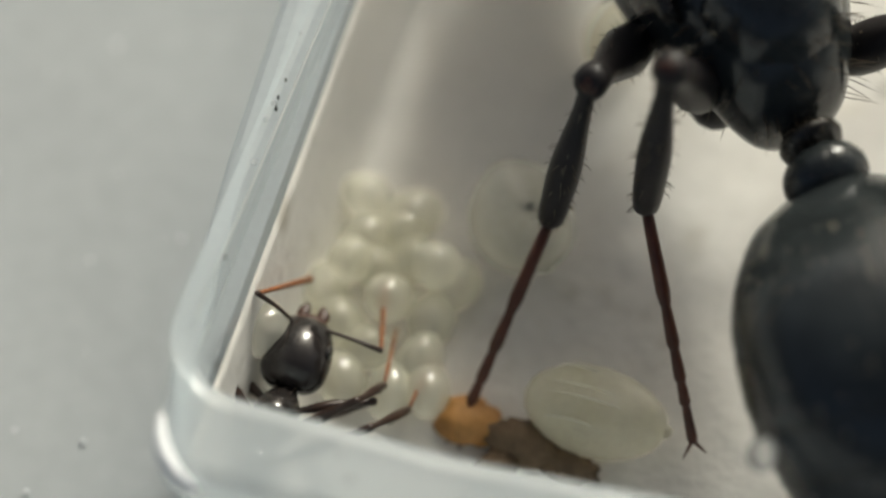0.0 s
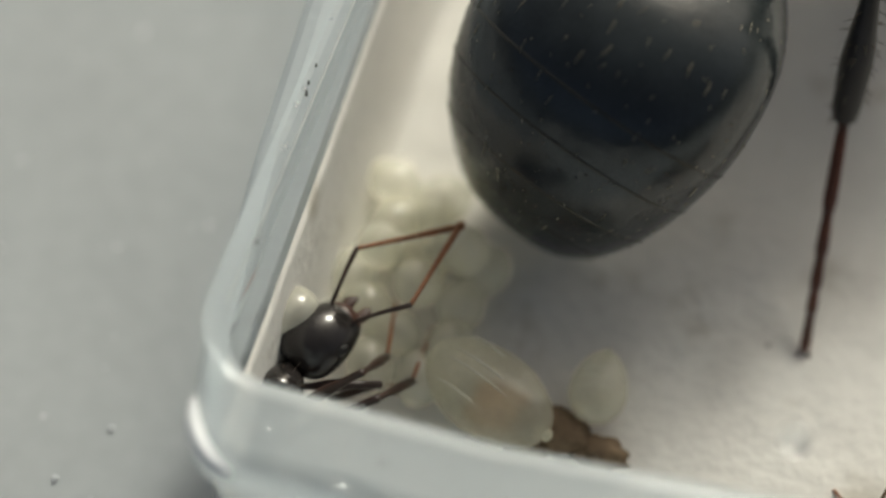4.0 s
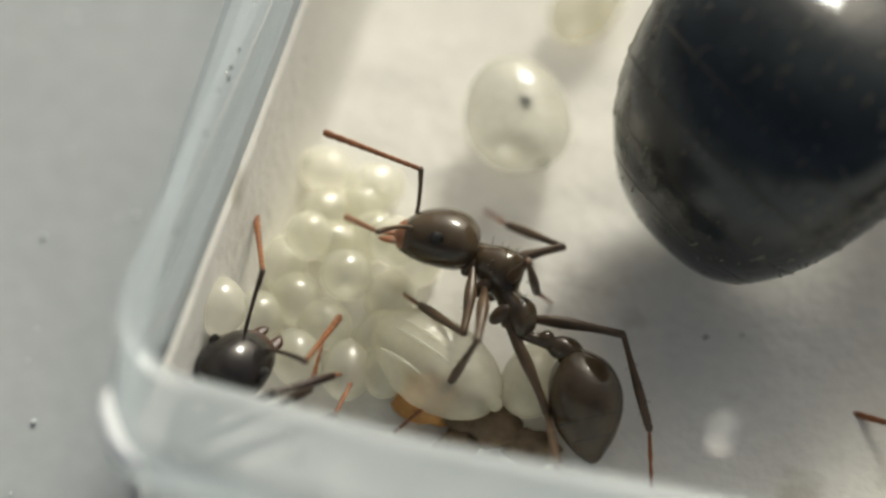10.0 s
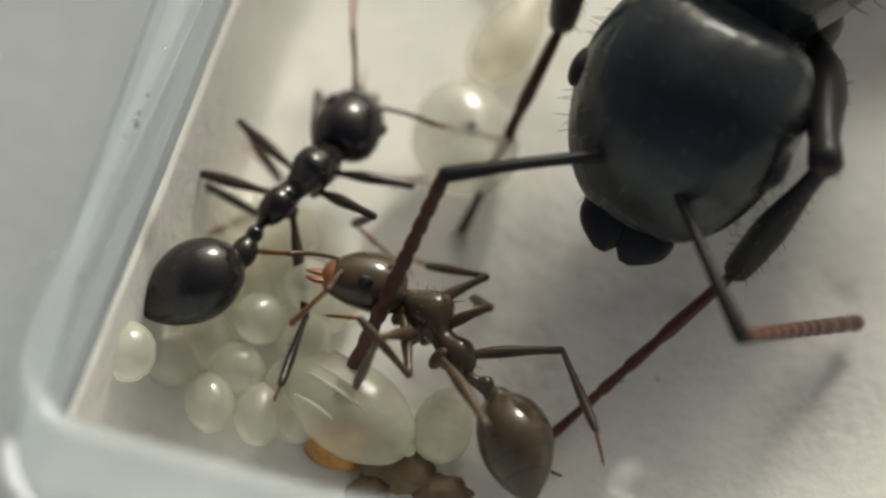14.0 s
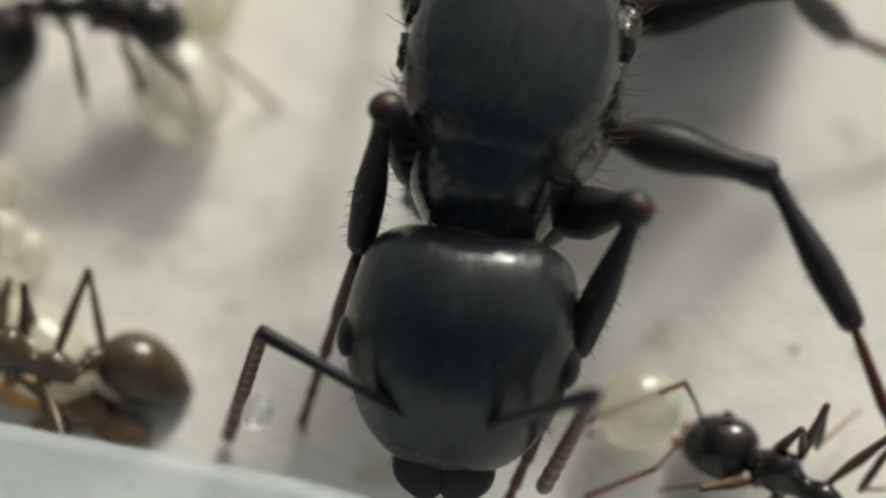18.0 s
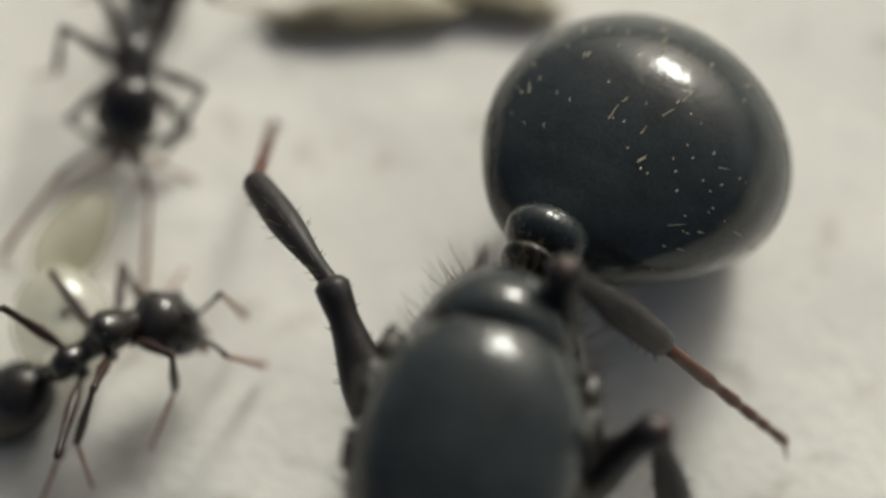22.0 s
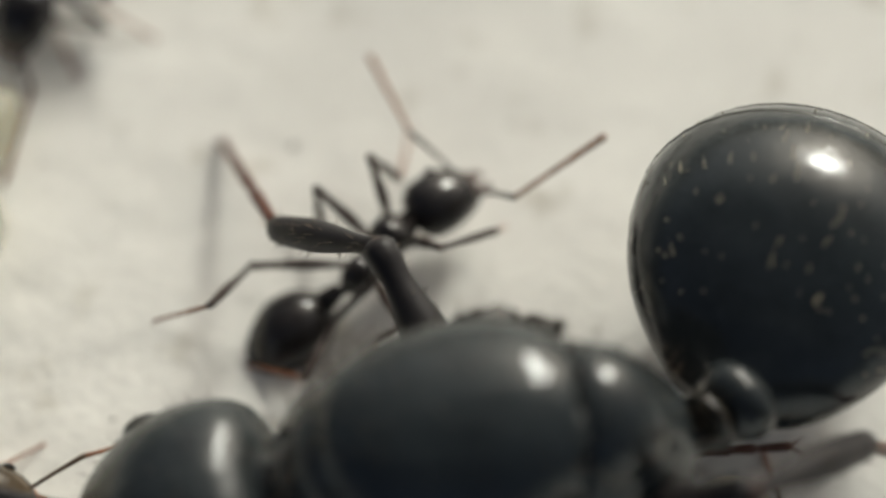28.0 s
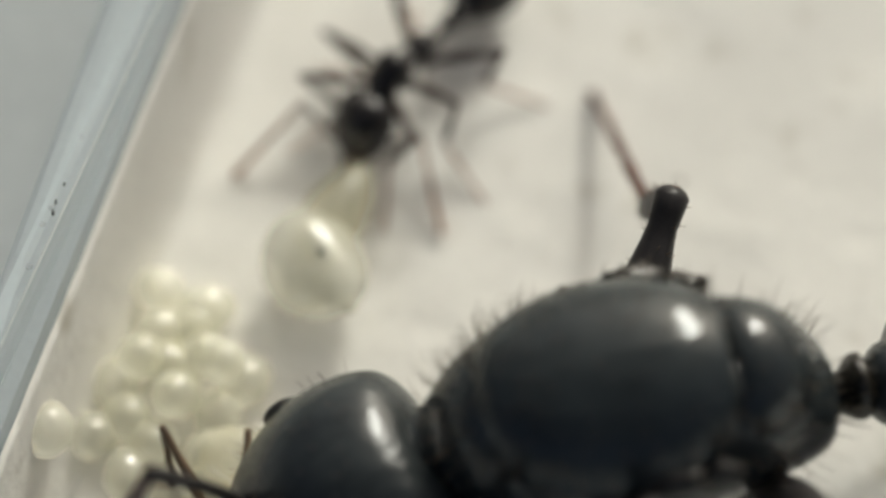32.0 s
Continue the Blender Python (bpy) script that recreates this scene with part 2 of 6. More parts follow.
def slab(name, outline, z0, z1, mat, label, bevel=0.12):
    """A bevelled upright slab on an outline given in the box's own axes."""
    bm = bmesh.new()
    vs = [bm.verts.new((x * MM, y * MM, z0 * MM)) for x, y in outline]
    face = bm.faces.new(vs)
    up = bmesh.ops.extrude_face_region(bm, geom=[face])
    bmesh.ops.translate(bm, vec=(0, 0, (z1 - z0) * MM), verts=[g for g in up["geom"] if isinstance(g, bmesh.types.BMVert)])
    bmesh.ops.recalc_face_normals(bm, faces=bm.faces)
    top = [e for e in bm.edges if all(v.co.z > (z1 - 0.01) * MM for v in e.verts)]
    bmesh.ops.bevel(bm, geom=top, offset=bevel * MM, segments=3, profile=0.5, affect="EDGES")
    me = bpy.data.meshes.new(name)
    bm.to_mesh(me)
    bm.free()
    me.materials.append(mat)
    me.polygons.foreach_set("use_smooth", [abs(p.normal.z) < 0.999 and p.area < 3e-6 for p in me.polygons])
    ob = new(name, me)
    ob.matrix_basis = BOX
    ob.visible_shadow = False  # clear plastic lets the daylight in
    return tagged(ob, label, "wall", kind="structure")


def lip(v):
    """The inner edge of the side rim."""
    return -.116 + .038 * v


def arc(cx, cy, r, a0, a1, n=9):
    return [(cx + r * math.cos(radians(a0 + (a1 - a0) * i / (n - 1))), cy + r * math.sin(radians(a0 + (a1 - a0) * i / (n - 1)))) for i in range(n)]


LIP_L, LIP_F, THIN, WIDE, DEEP = 0.1, 1.08, 0.2, 30.0, 36.0
LEFT = FRONT = THIN
# thin clear walls under a wide moulded rim with a rounded corner
outer = arc(0.75, 0.75, 0.75, 270, 180, 12)
bend_out = arc(0.56, 0.5, 0.6, 270, 180, 12)
slab("wall_front", [(WIDE, 0)] + outer + [(0, DEEP), (THIN, DEEP)] + arc(0.75, 0.75, 0.55, 180, 270, 12) + [(WIDE, THIN)], -BASE, RIM - 0.55, M_PLASTIC, "thin clear plastic front and side wall of the nest box", 0.02)
slab("trim", [(WIDE, -.1)] + bend_out + [(-.25, 1.7), (-.42, 4.0), (-1.7, DEEP), (lip(DEEP), DEEP)] + arc(lip(2) + .7, LIP_F + .7, 0.7, 180, 270, 8) + [(3.2, LIP_F), (7.0, 1.4), (WIDE, 1.4)], RIM - 0.546, RIM, M_PLASTIC, "frosted clear plastic rim of the nest box with a rounded corner", 0.26)
slab("wall_right", [(WIDE + 0.003, 0), (WIDE + 0.9, 0), (WIDE + 0.9, DEEP), (WIDE + 0.003, DEEP)], -BASE, RIM, M_PLASTIC, "frosted clear plastic far side wall")
slab("wall_back", [(0, DEEP + 0.003), (WIDE + 0.9, DEEP + 0.003), (WIDE + 0.9, DEEP + 0.9), (0, DEEP + 0.9)], -BASE, RIM, M_PLASTIC, "frosted clear plastic back wall")


def height(u, v):
    """The plaster's uneven surface."""
    p = Vector((u * 0.8, v * 0.8, 0.3))
    coat = 2.1 * max(0.0, 1 - (u - THIN) / .42) ** 1.6  # plaster that clings to the side wall
    return coat + 0.035 * noise.noise(p) + 0.026 * noise.noise(p * 3.1) + 0.008 * noise.noise(p * 8.0)


def floor():
    u0, u1, v0, v1, nu, nv = LEFT + 0.002, WIDE - 0.002, FRONT + 0.002, DEEP - 0.002, 150, 180
    # the grid is finer where the corner is seen from near
    us = [u0 + (u1 - u0) * (i / nu) ** 1.35 for i in range(nu + 1)]
    vs = [v0 + (v1 - v0) * (i / nv) ** 1.45 for i in range(nv + 1)]
    verts, faces = [], []
    for v in vs:
        for u in us:
            verts.append((u, v, height(u, v)))
    for j in range(nv):
        for i in range(nu):
            a = j * (nu + 1) + i
            faces.append((a, a + 1, a + nu + 2, a + nu + 1))
    o = len(verts)
    verts += [(u0, v0, -BASE), (u1, v0, -BASE), (u1, v1, -BASE), (u0, v1, -BASE)]
    faces.append((o + 3, o + 2, o + 1, o))
    edge = [list(range(nu + 1)), [j * (nu + 1) + nu for j in range(nv + 1)],
            [nv * (nu + 1) + i for i in range(nu, -1, -1)], [j * (nu + 1) for j in range(nv, -1, -1)]]
    for k, e in enumerate(edge):
        faces.append(tuple(reversed(e)) + (o + k, o + (k + 1) % 4))
    ob = new("floor", mesh("floor", verts, faces, M_PLASTER))
    ob.matrix_basis = BOX
    return tagged(ob, "uneven damp white plaster floor of the nest", "floor", kind="structure")


floor()


def table():
    bm = bmesh.new()
    bmesh.ops.create_grid(bm, x_segments=60, y_segments=60, size=0.6)
    for v in bm.verts:
        v.co.z = -BASE * MM - 0.00002 - 0.00002 * abs(noise.noise(v.co * 40))
    me = bpy.data.meshes.new("ground")
    bm.to_mesh(me)
    bm.free()
    me.materials.append(M_TABLE)
    return tagged(new("ground", me), "smooth grey table top under the nest box", "table top", kind="structure")


table()


# ---- ants ----
def toe_shape(length, r, rng):
    """A tarsus of five joints with two claws."""
    rows, pieces, x = [], [], 0.0
    for s in (0.42, 0.18, 0.14, 0.10, 0.16):
        ln = length * s
        for a, k in ((0, .78), (.25, .9), (.85, 1.06), (.98, .82)):
            rows.append((x + ln * a, 0, r * k, r * k, r * k))
        x += ln
        r *= 0.93
    pieces.append(loft(rows, 8, 1))
    for side in (-1, 1):
        v, f = rod(length * 0.09, [r * 0.5, r * 0.35, r * 0.12], 6, 0, 1)
        t = Matrix.Rotation(side * 0.6, 3, "Z")
        pieces.append(([(x - r * .6 + (t @ Vector(p)).x, (t @ Vector(p)).y, (t @ Vector(p)).z - (t @ Vector(p)).x * 0.4) for p in v], f))
    return join(*pieces)


def bead_shape(length, r, n, club):
    """The jointed outer part of an antenna."""
    rows, x = [], 0.0
    for i in range(n):
        ln = length / n * (1.35 if i > n - 4 else 0.85 if i else 1.1)
        q = r * (1 + (club - 1) * (i / (n - 1)) ** 2)
        for s, k in ((0, .8), (.3, .98), (.75, 1.04), (.97, .84)):
            rows.append((x + ln * s, 0, q * k, q * k, q * k))
        x += ln
    rows.append((x, 0, r * .2, r * .2, r * .2))
    return loft(rows, 8, 1)


QUEEN_FORM = dict(
    name="queen_ant", label="large shiny black queen ant walking on the plaster", size=1.0, height=3.0,
    thorax=[(-2.45, -.5, .25, .25, .3), (-2.3, -.4, .6, .66, .7), (-1.75, -.15, .9, 1.05, 1.15), (-.9, 0, 1.16, 1.15, 1.6), (-.1, .1, 1.3, 1.25, 1.85), (.7, .05, 1.24, 1.2, 1.85), (1.4, -.1, .98, 1.05, 1.6), (1.9, -.3, .7, .82, 1.1), (2.15, -.45, .52, .6, .75), (2.35, -.52, .44, .42, .55)],
    neck=(2.2, 0, -0.45), waist=(-2.3, 0, -0.45), waist_len=.98,
    head=[(-.1, 0, .3, .3, .3), (.03, 0, .78, .68, .7), (.35, 0, 1.16, .95, .95), (.95, 0, 1.34, 1.05, 1.0), (1.5, -.05, 1.31, .96, .92), (2.05, -.15, 1.1, .7, .7), (2.4, -.22, .8, .42, .45), (2.58, -.25, .5, .18, .22)],
    lobe=0.32, eye=(1.25, 1.28, .12, .26, .13, .2), jaw=(2.28, .3, -.3, .72), socket=(2.05, .48, .38),
    gaster=[(.1, .0, .3, .3, .3), (-.02, .04, .6, .5, .42), (-.3, .22, 1.12, .86, .82), (-1.0, .66, 1.68, 1.38, 1.28), (-2.0, .85, 1.88, 1.56, 1.46), (-2.9, .78, 1.74, 1.42, 1.38), (-3.6, .6, 1.45, 1.18, 1.14), (-4.08, .42, 1.1, .86, .86), (-4.36, .3, .72, .54, .54), (-4.46, .26, .3, .22, .22)],
    node=(.55, .62), scape=1.85, whip=3.0, whip_r=.095, beads=11, club=1.15,
    leg=(2.3, 2.0, 2.9), leg_k=(1.0, 1.02, 1.12), leg_r=(.17, .34, .21), shin_r=(.11, .2, .16), toe_r=.085,
    splay=(.4, .15, .05), hips=[(1.3, .72, -1.25), (-.15, .85, -1.35), (-1.4, .62, -1.2)], feet=[(4.4, 1.7), (.6, 5.0), (-3.9, 4.0)], reach=1.5,
    skin="M_QUEEN", limb=M_QUEEN_LEG, toe=M_RED, body=M_QUEEN)
WORKER_FORM = dict(
    name="worker_ant", label="", size=1.0, height=0.8,
    thorax=[(-.70, -.12, .06, .06, .07), (-.62, -.06, .15, .15, .15), (-.42, .0, .19, .18, .2), (-.22, -.02, .15, .12, .19), (-.11, 0.0, .16, .13, .19), (.1, .08, .26, .27, .31), (.32, .04, .25, .23, .3), (.5, -.03, .16, .13, .15), (.6, -.06, .09, .08, .09)],
    neck=(.56, 0, -.05), waist=(-.66, 0, -.1), waist_len=.62,
    head=[(.0, 0, .1, .09, .09), (.05, 0, .26, .22, .21), (.2, 0, .38, .34, .3), (.42, 0, .41, .37, .33), (.66, -.02, .37, .33, .3), (.84, -.05, .29, .24, .23), (.94, -.08, .19, .13, .15), (.98, -.09, .1, .06, .07)],
    lobe=0.05, eye=(.52, .36, .13, .09, .05, .08), jaw=(.88, .1, -.1, .3), socket=(.8, .15, .1),
    gaster=[(.05, .0, .07, .07, .07), (-.02, 0, .21, .2, .2), (-.19, .02, .38, .35, .35), (-.47, .02, .48, .43, .43), (-.76, 0, .45, .4, .4), (-1.03, -.03, .32, .27, .27), (-1.2, -.06, .17, .13, .13), (-1.28, -.07, .05, .04, .04)],
    node=(.15, .17), scape=.78, whip=1.35, whip_r=.032, beads=11, club=1.5,
    leg=(.95, .85, .95), leg_k=(1.0, 1.1, 1.35), leg_r=(.045, .08, .048), shin_r=(.034, .056, .044), toe_r=.027,
    splay=(.6, .5, .4), hips=[(.37, .16, -.16), (.06, .17, -.17), (-.34, .16, -.16)], feet=[(1.35, .85), (.15, 1.45), (-1.45, 1.2)], reach=.62,
    skin="", limb=None, toe=None, body=None)


def ant(form, label, group, body, limb, toe, seed, hairy=False):
    """An ant with its parts. Returns the thing and what moves on it."""
    rng = random.Random(seed)
    F = form
    a = thing(F["name"], label, "ant", group)
    lobe, hw = F["lobe"], max(r[2] for r in F["head"])
    hx = F["head"][-1][0]

    def occiput(x, y, z):
        return (x - lobe * (abs(y) / hw) ** 1.5 * max(0, 1 - x / hx), y, z)

    big = F["name"] == "queen_ant"
    seg = 36 if big else 20
    thorax = part("thorax", mesh("thorax", *loft(F["thorax"], seg, 4), body), a)
    if big:
        part("scutum", mesh("scutum", *loft([(1.74, .28, .2, .2, .2), (1.68, .3, .5, .5, .4), (1.4, .35, .88, .82, .5), (.8, .4, 1.18, .98, .6), (.1, .45, 1.27, 1.06, .6), (-.5, .48, 1.18, 1.06, .6), (-.88, .48, 1.0, .98, .6), (-1.06, .46, .9, .86, .5), (-1.13, .4, .5, .4, .3)], 40, 4), M_SCUTUM), thorax)
        part("scutellum", mesh("scutellum", *loft([(-1.02, .4, .5, .4, .3), (-1.1, .42, .84, .8, .4), (-1.32, .42, .86, .9, .5), (-1.65, .36, .76, .86, .5), (-1.95, .22, .58, .7, .4), (-2.14, .1, .28, .4, .2)], 32, 4), body), thorax)
        part("pronotum", mesh("pronotum", *loft([(.5, -.05, 1.0, .95, 1.0), (.9, -.04, 1.17, 1.1, 1.1), (1.3, -.08, 1.08, 1.15, 1.4), (1.65, -.16, .92, 1.03, 1.3), (1.92, -.28, .74, .86, 1.08), (2.14, -.42, .52, .6, .75)], 28, 3), body), thorax)
        for s in (1, -1):
            part("wing_scar", mesh("wing_scar", *join(ball(-.3, s * 1.2, .62, .4, .18, .2, 16, 12, .5, 1.7), ball(-.85, s * 1.12, .5, .3, .16, .2, 16, 11, .5, 4.1)), M_SCAR), thorax, "rough glossy wing scar")
            part("tegula", mesh("tegula", *ball(.35, s * 1.2, .45, .3, .14, .18, 12, 8, .4, 2.2), M_SCAR), thorax)
            part("scutellar_ridge", mesh("scutellar_ridge", *ball(-1.08, s * .36, 1.17, .05, .26, .06, 18, 10, .5, 5.2 + s), body), thorax)
            part("side_plate", mesh("side_plate", *ball(.15, s * .9, -.45, .95, .42, .72, 20, 12), body), thorax)
    coxa = F["leg_r"][1]
    for (x, y, z) in F["hips"]:
        for s in (1, -1):
            part("coxa", mesh("coxa", *ball(x, s * y * .92, z + coxa * (.55 if big else -.3), coxa * 1.15, coxa * 1.0, coxa * (1.5 if big else 2.1), 12, 8), limb), a)
    # head
    head = part("head", mesh("head", *loft(F["head"], seg, 4, occiput), M_FACE if big else body), a)
    ex, ey, ez, rx, ry, rz = F["eye"]
    jx, jy, jz, jl = F["jaw"]
    for s in (1, -1):
        part("eye", mesh("eye", *ball(ex, s * ey, ez, rx, ry, rz, 14, 10), M_EYE), head, "small black compound eye")
        v, f = loft([(0, 0, jl * .16, jl * .1, jl * .12), (jl * .4, 0, jl * .25, jl * .1, jl * .12), (jl * .75, 0, jl * .22, jl * .08, jl * .1), (jl, 0, jl * .06, jl * .03, jl * .05)], 10, 3)
        wide, turn = (1.7, .36) if big else (1.0, .18)
        v = [(jx + x, s * (jy + .55 * jl * math.sin(x / jl * 2.0) * .35 - x * turn) + y * wide, jz + z * 1.2 - x * .12) for x, y, z in v]
        part("mandible", mesh("mandible", v, f, limb if big else M_KNEE if limb is M_BLACK_LEG else toe), head, "dark mandible" if big else "red-brown mandible")
    part("clypeus", mesh("clypeus", *ball(hx * .93, 0, F["head"][-2][1] * 1.0, hx * .09, hw * .4, hw * .17, 14, 8) if big else ball(hx * .84, 0, F["head"][-2][1] * .8, hx * .19, hw * .66, hw * .5, 18, 12), body if big else M_KNEE if limb is M_BLACK_LEG else toe), head)
    if big:
        part("neck", mesh("neck", *loft([(1.7, -.35, .6, .55, .6), (2.1, -.45, .55, .5, .55), (2.5, -.5, .5, .45, .5)], 16, 3), body), a)
    # antennae
    feelers = []
    for s in (1, -1):
        sx, sy, sz = F["socket"]
        r = F["whip_r"]
        scape = part("antenna_scape", mesh("antenna_scape", *rod(F["scape"], [r * .8, r * .75, r * .85, r * 1.05], 9, F["scape"] * .05), limb), head)
        whip = part("antenna_flagellum", mesh("antenna_flagellum", *bead_shape(F["whip"], r * .95, F["beads"], F["club"]), toe), head, "jointed red-brown antenna tip")
        feelers.append((s, Vector((sx, s * sy, sz)), scape, whip))
    # waist and gaster
    n1, n2 = F["node"]
    n2 *= .87 if big else 1
    wl = F["waist_len"]
    petiole = part("petiole", mesh("petiole", *loft([(.05, 0, n1 * .5, n1 * .45, n1 * .5), (-wl * .2, 0, n1 * .42, n1 * .42, n1 * .5), (-wl * .34, n1 * .1, n1 * .66, n1 * .82, n1 * .55), (-wl * .46, n1 * .1, n1 * .68, n1 * .86, n1 * .56), (-wl * .6, 0, n1 * .52, n1 * .5, n1 * .5)], 24 if big else 16, 3), M_SCAR if big else body), a)
    post = part("postpetiole", mesh("postpetiole", *loft([(-wl * .5, 0, n2 * .45, n2 * .42, n2 * .45), (-wl * .64, 0, n2 * .78, n2 * .82, n2 * .7), (-wl * .82, 0, n2 * .94, n2 * .98, n2 * .8), (-wl * 1.0, 0, n2 * .9, n2 * .88, n2 * .8), (-wl * 1.15, 0, n2 * .6, n2 * .55, n2 * .6)], 24 if big else 16, 3), M_FACE if big else body), a)
    gaster = part("gaster", mesh("gaster", *loft(F["gaster"], seg + 4, 4), body), a)
    gl = F["gaster"][-1][0]
    for s in (.52, .66, .8, .9) if big else (.6, .78):
        # the thin hind edge of each plate
        e = .014 if big else .006
        near = np.array(refine(F["gaster"], 12))[::-1]
        rows = [(x, *[np.interp(x, near[:, 0], near[:, i]) * (k if i > 1 else 1) for i in range(1, 5)]) for x, k in ((gl * s + e * 4, .985), (gl * s + e, 1.002), (gl * s - e, 1.009 if big else 1.003), (gl * s - e * 2, .98))]
        part("tergite_edge", mesh("tergite_edge", *loft(rows, seg + 4, 1), M_RING), gaster, "thin pale edge of a gaster plate")
    # legs
    l1, l2, l3 = F["leg"]
    legs = []
    a1, a2, a3 = F["leg_r"]
    s1, s2, s3 = F["shin_r"]
    for i, (hip, foot) in enumerate(zip(F["hips"], F["feet"])):
        k = F["leg_k"][i]
        f1, f2 = l1 * k, l2 * k
        femur_me = mesh("leg", *rod(f1, [a1 * .8, a1, a2 * .85, a2 * .9, a2 * .7, a1 * 1.05, a3], 12, f1 * .02), limb)
        shin_me = mesh("tibia", *rod(f2, [s1, s1 * 1.05, s2 * .8, s2, s2 * .95, s3], 12, 0), limb)
        toe_me = mesh("tarsus", *toe_shape(l3, F["toe_r"], rng), toe)
        knee_me = mesh("knee", *ball(f1 - a3 * .1, 0, 0, a3 * .7, a3 * .86, a3 * .88, 12, 8, .15, i), M_KNEE if big else toe)
        hair_me = bristles(shin_me, 70 if big else 22, f2 * (.06 if big else .05), f2 * (.0035 if big else .005), rng, (.8, 0, 0))
        fur_me = bristles(femur_me, 50 if big else 14, f1 * .04, f1 * .0035, rng, (.6, 0, 0))
        for s in (1, -1):
            leg = part("leg", femur_me, a)
            tibia = part("tibia", shin_me, leg)
            tarsus = part("tarsus", toe_me, leg, "thin red-brown jointed foot with claws")
            part("leg_hairs", fur_me, leg)
            part("knee", knee_me, leg, "reddish knee joint")
            legs.append(dict(hip=Vector((hip[0], s * hip[1], hip[2])), foot=Vector((foot[0], s * foot[1], 0)), obs=(leg, tibia, tarsus), k=k, side=s, index=i))
            legs[-1]["fur"] = part("tibia_hairs", hair_me, leg)
    if big:
        part("hairs", bristles(thorax.data, 320, .38, .008, rng, (-.4, 0, .2), lambda c: c.z > -.5), thorax, "fine upright hairs")
        for plate in [o for o in thorax.children if o.name.startswith(("scutum", "scutellum", "pronotum"))]:
            part("hairs", bristles(plate.data, 230, .42, .007, rng, (-.5, 0, .2), lambda c: c.z > .3), thorax, "fine upright hairs")
        part("hairs", bristles(gaster.data, 420, .2, .012, rng, (-1, 0, 0), lambda c: -4.2 < c.x < -.3, M_HAIR, True), gaster, "short golden hairs lying back")
        part("hairs", bristles(head.data, 160, .2, .006, rng, (.4, 0, 0), lambda c: c.x > .3), head, "fine hairs")
        part("hairs", bristles(post.data, 40, .26, .007, rng, (-.3, 0, .4), lambda c: c.z > .1), post, "fine upright hairs")
        part("hairs", bristles(petiole.data, 40, .26, .007, rng, (-.3, 0, .4), lambda c: c.z > .1), petiole, "fine upright hairs")
        part("hairs", bristles(gaster.data, 160, .3, .007, rng, (-1, 0, .2), lambda c: c.x < -2.4), gaster, "fine golden hairs near the tip")
    else:
        part("hairs", bristles(gaster.data, 60, .13, .005, rng, (-.8, 0, 0)), gaster, "fine hairs")
        part("hairs", bristles(thorax.data, 30, .13, .005, rng, (-.4, 0, .2), lambda c: c.z > 0), thorax, "fine upright hairs")
    return dict(guide={}, thing=a, head=head, petiole=petiole, post=post, gaster=gaster, legs=legs, feelers=feelers, form=F, seed=seed)


queen = ant(QUEEN_FORM, "large glossy black queen ant with red-brown feet", "", M_QUEEN, M_QUEEN_LEG, M_RED, 3)
black = ant(WORKER_FORM, "small black worker ant with dark brown legs", "worker ants", M_BLACK, M_BLACK_LEG, M_AMBER, 5)
brown = ant(WORKER_FORM, "small glossy brown worker ant tending the brood", "worker ants", M_BROWN, M_BROWN_LEG, M_AMBER, 7)
carrier = ant(WORKER_FORM, "small dark brown worker ant carrying a pale larva", "worker ants", M_BLACK, M_BROWN_LEG, M_AMBER, 11)
puller = ant(WORKER_FORM, "small black worker ant tugging at a larva", "worker ants", M_BLACK, M_BLACK_LEG, M_AMBER, 13)


# ---- brood ----
def ground_z(x, y):
    p = BOX.inverted() @ Vector((x * MM, y * MM, 0)) / MM
    return height(p.x, p.y)


def egg(x, y, z, turn, tip, long, wide):
    rng = random.Random(x * 7 + y)
    v, f = loft([(-long, 0, .03, .03, .03), (-long * .88, 0, wide * .5, wide * .5, wide * .5), (-long * .45, 0, wide * .92, wide * .92, wide * .92), (0, 0, wide, wide, wide), (long * .5, 0, wide * .86, wide * .86, wide * .86), (long * .9, 0, wide * .42, wide * .42, wide * .42), (long, 0, .03, .03, .03)], 18, 3)
    ob = new("egg", mesh("egg", v, f, M_EGG))
    ob.matrix_basis = at(x, y, ground_z(x, y) + z, 0, tip, turn)
    return tagged(ob, "pale translucent oval ant egg in a pile", "egg", "pile of eggs")


EGGS = [(2.47, 3.35, .3), (2.52, 2.75, .28), (2.30, 2.28, .55), (2.78, 1.78, .5), (3.05, 2.4, .3), (2.15, 1.6, .28), (2.5, 1.25, .28), (3.15, 1.05, .28),
        (1.75, 1.35, .28), (1.35, 1.0, .28), (2.2, .8, .28), (2.8, .65, .28), (3.25, .65, .28), (3.6, 2.1, .28), (3.1, 3.1, .28), (2.65, 2.3, .28), (3.3, 1.6, .28), (2.0, 2.05, .28), (2.95, 2.85, .28), (3.35, 2.15, .7)]
for i, (x, y, z) in enumerate(EGGS):
    r = random.Random(i)
    egg(x, y, z, r.uniform(0, 180), r.uniform(-25, 25) + (50 if z > .4 else 0), r.uniform(.34, .39), r.uniform(.285, .315))


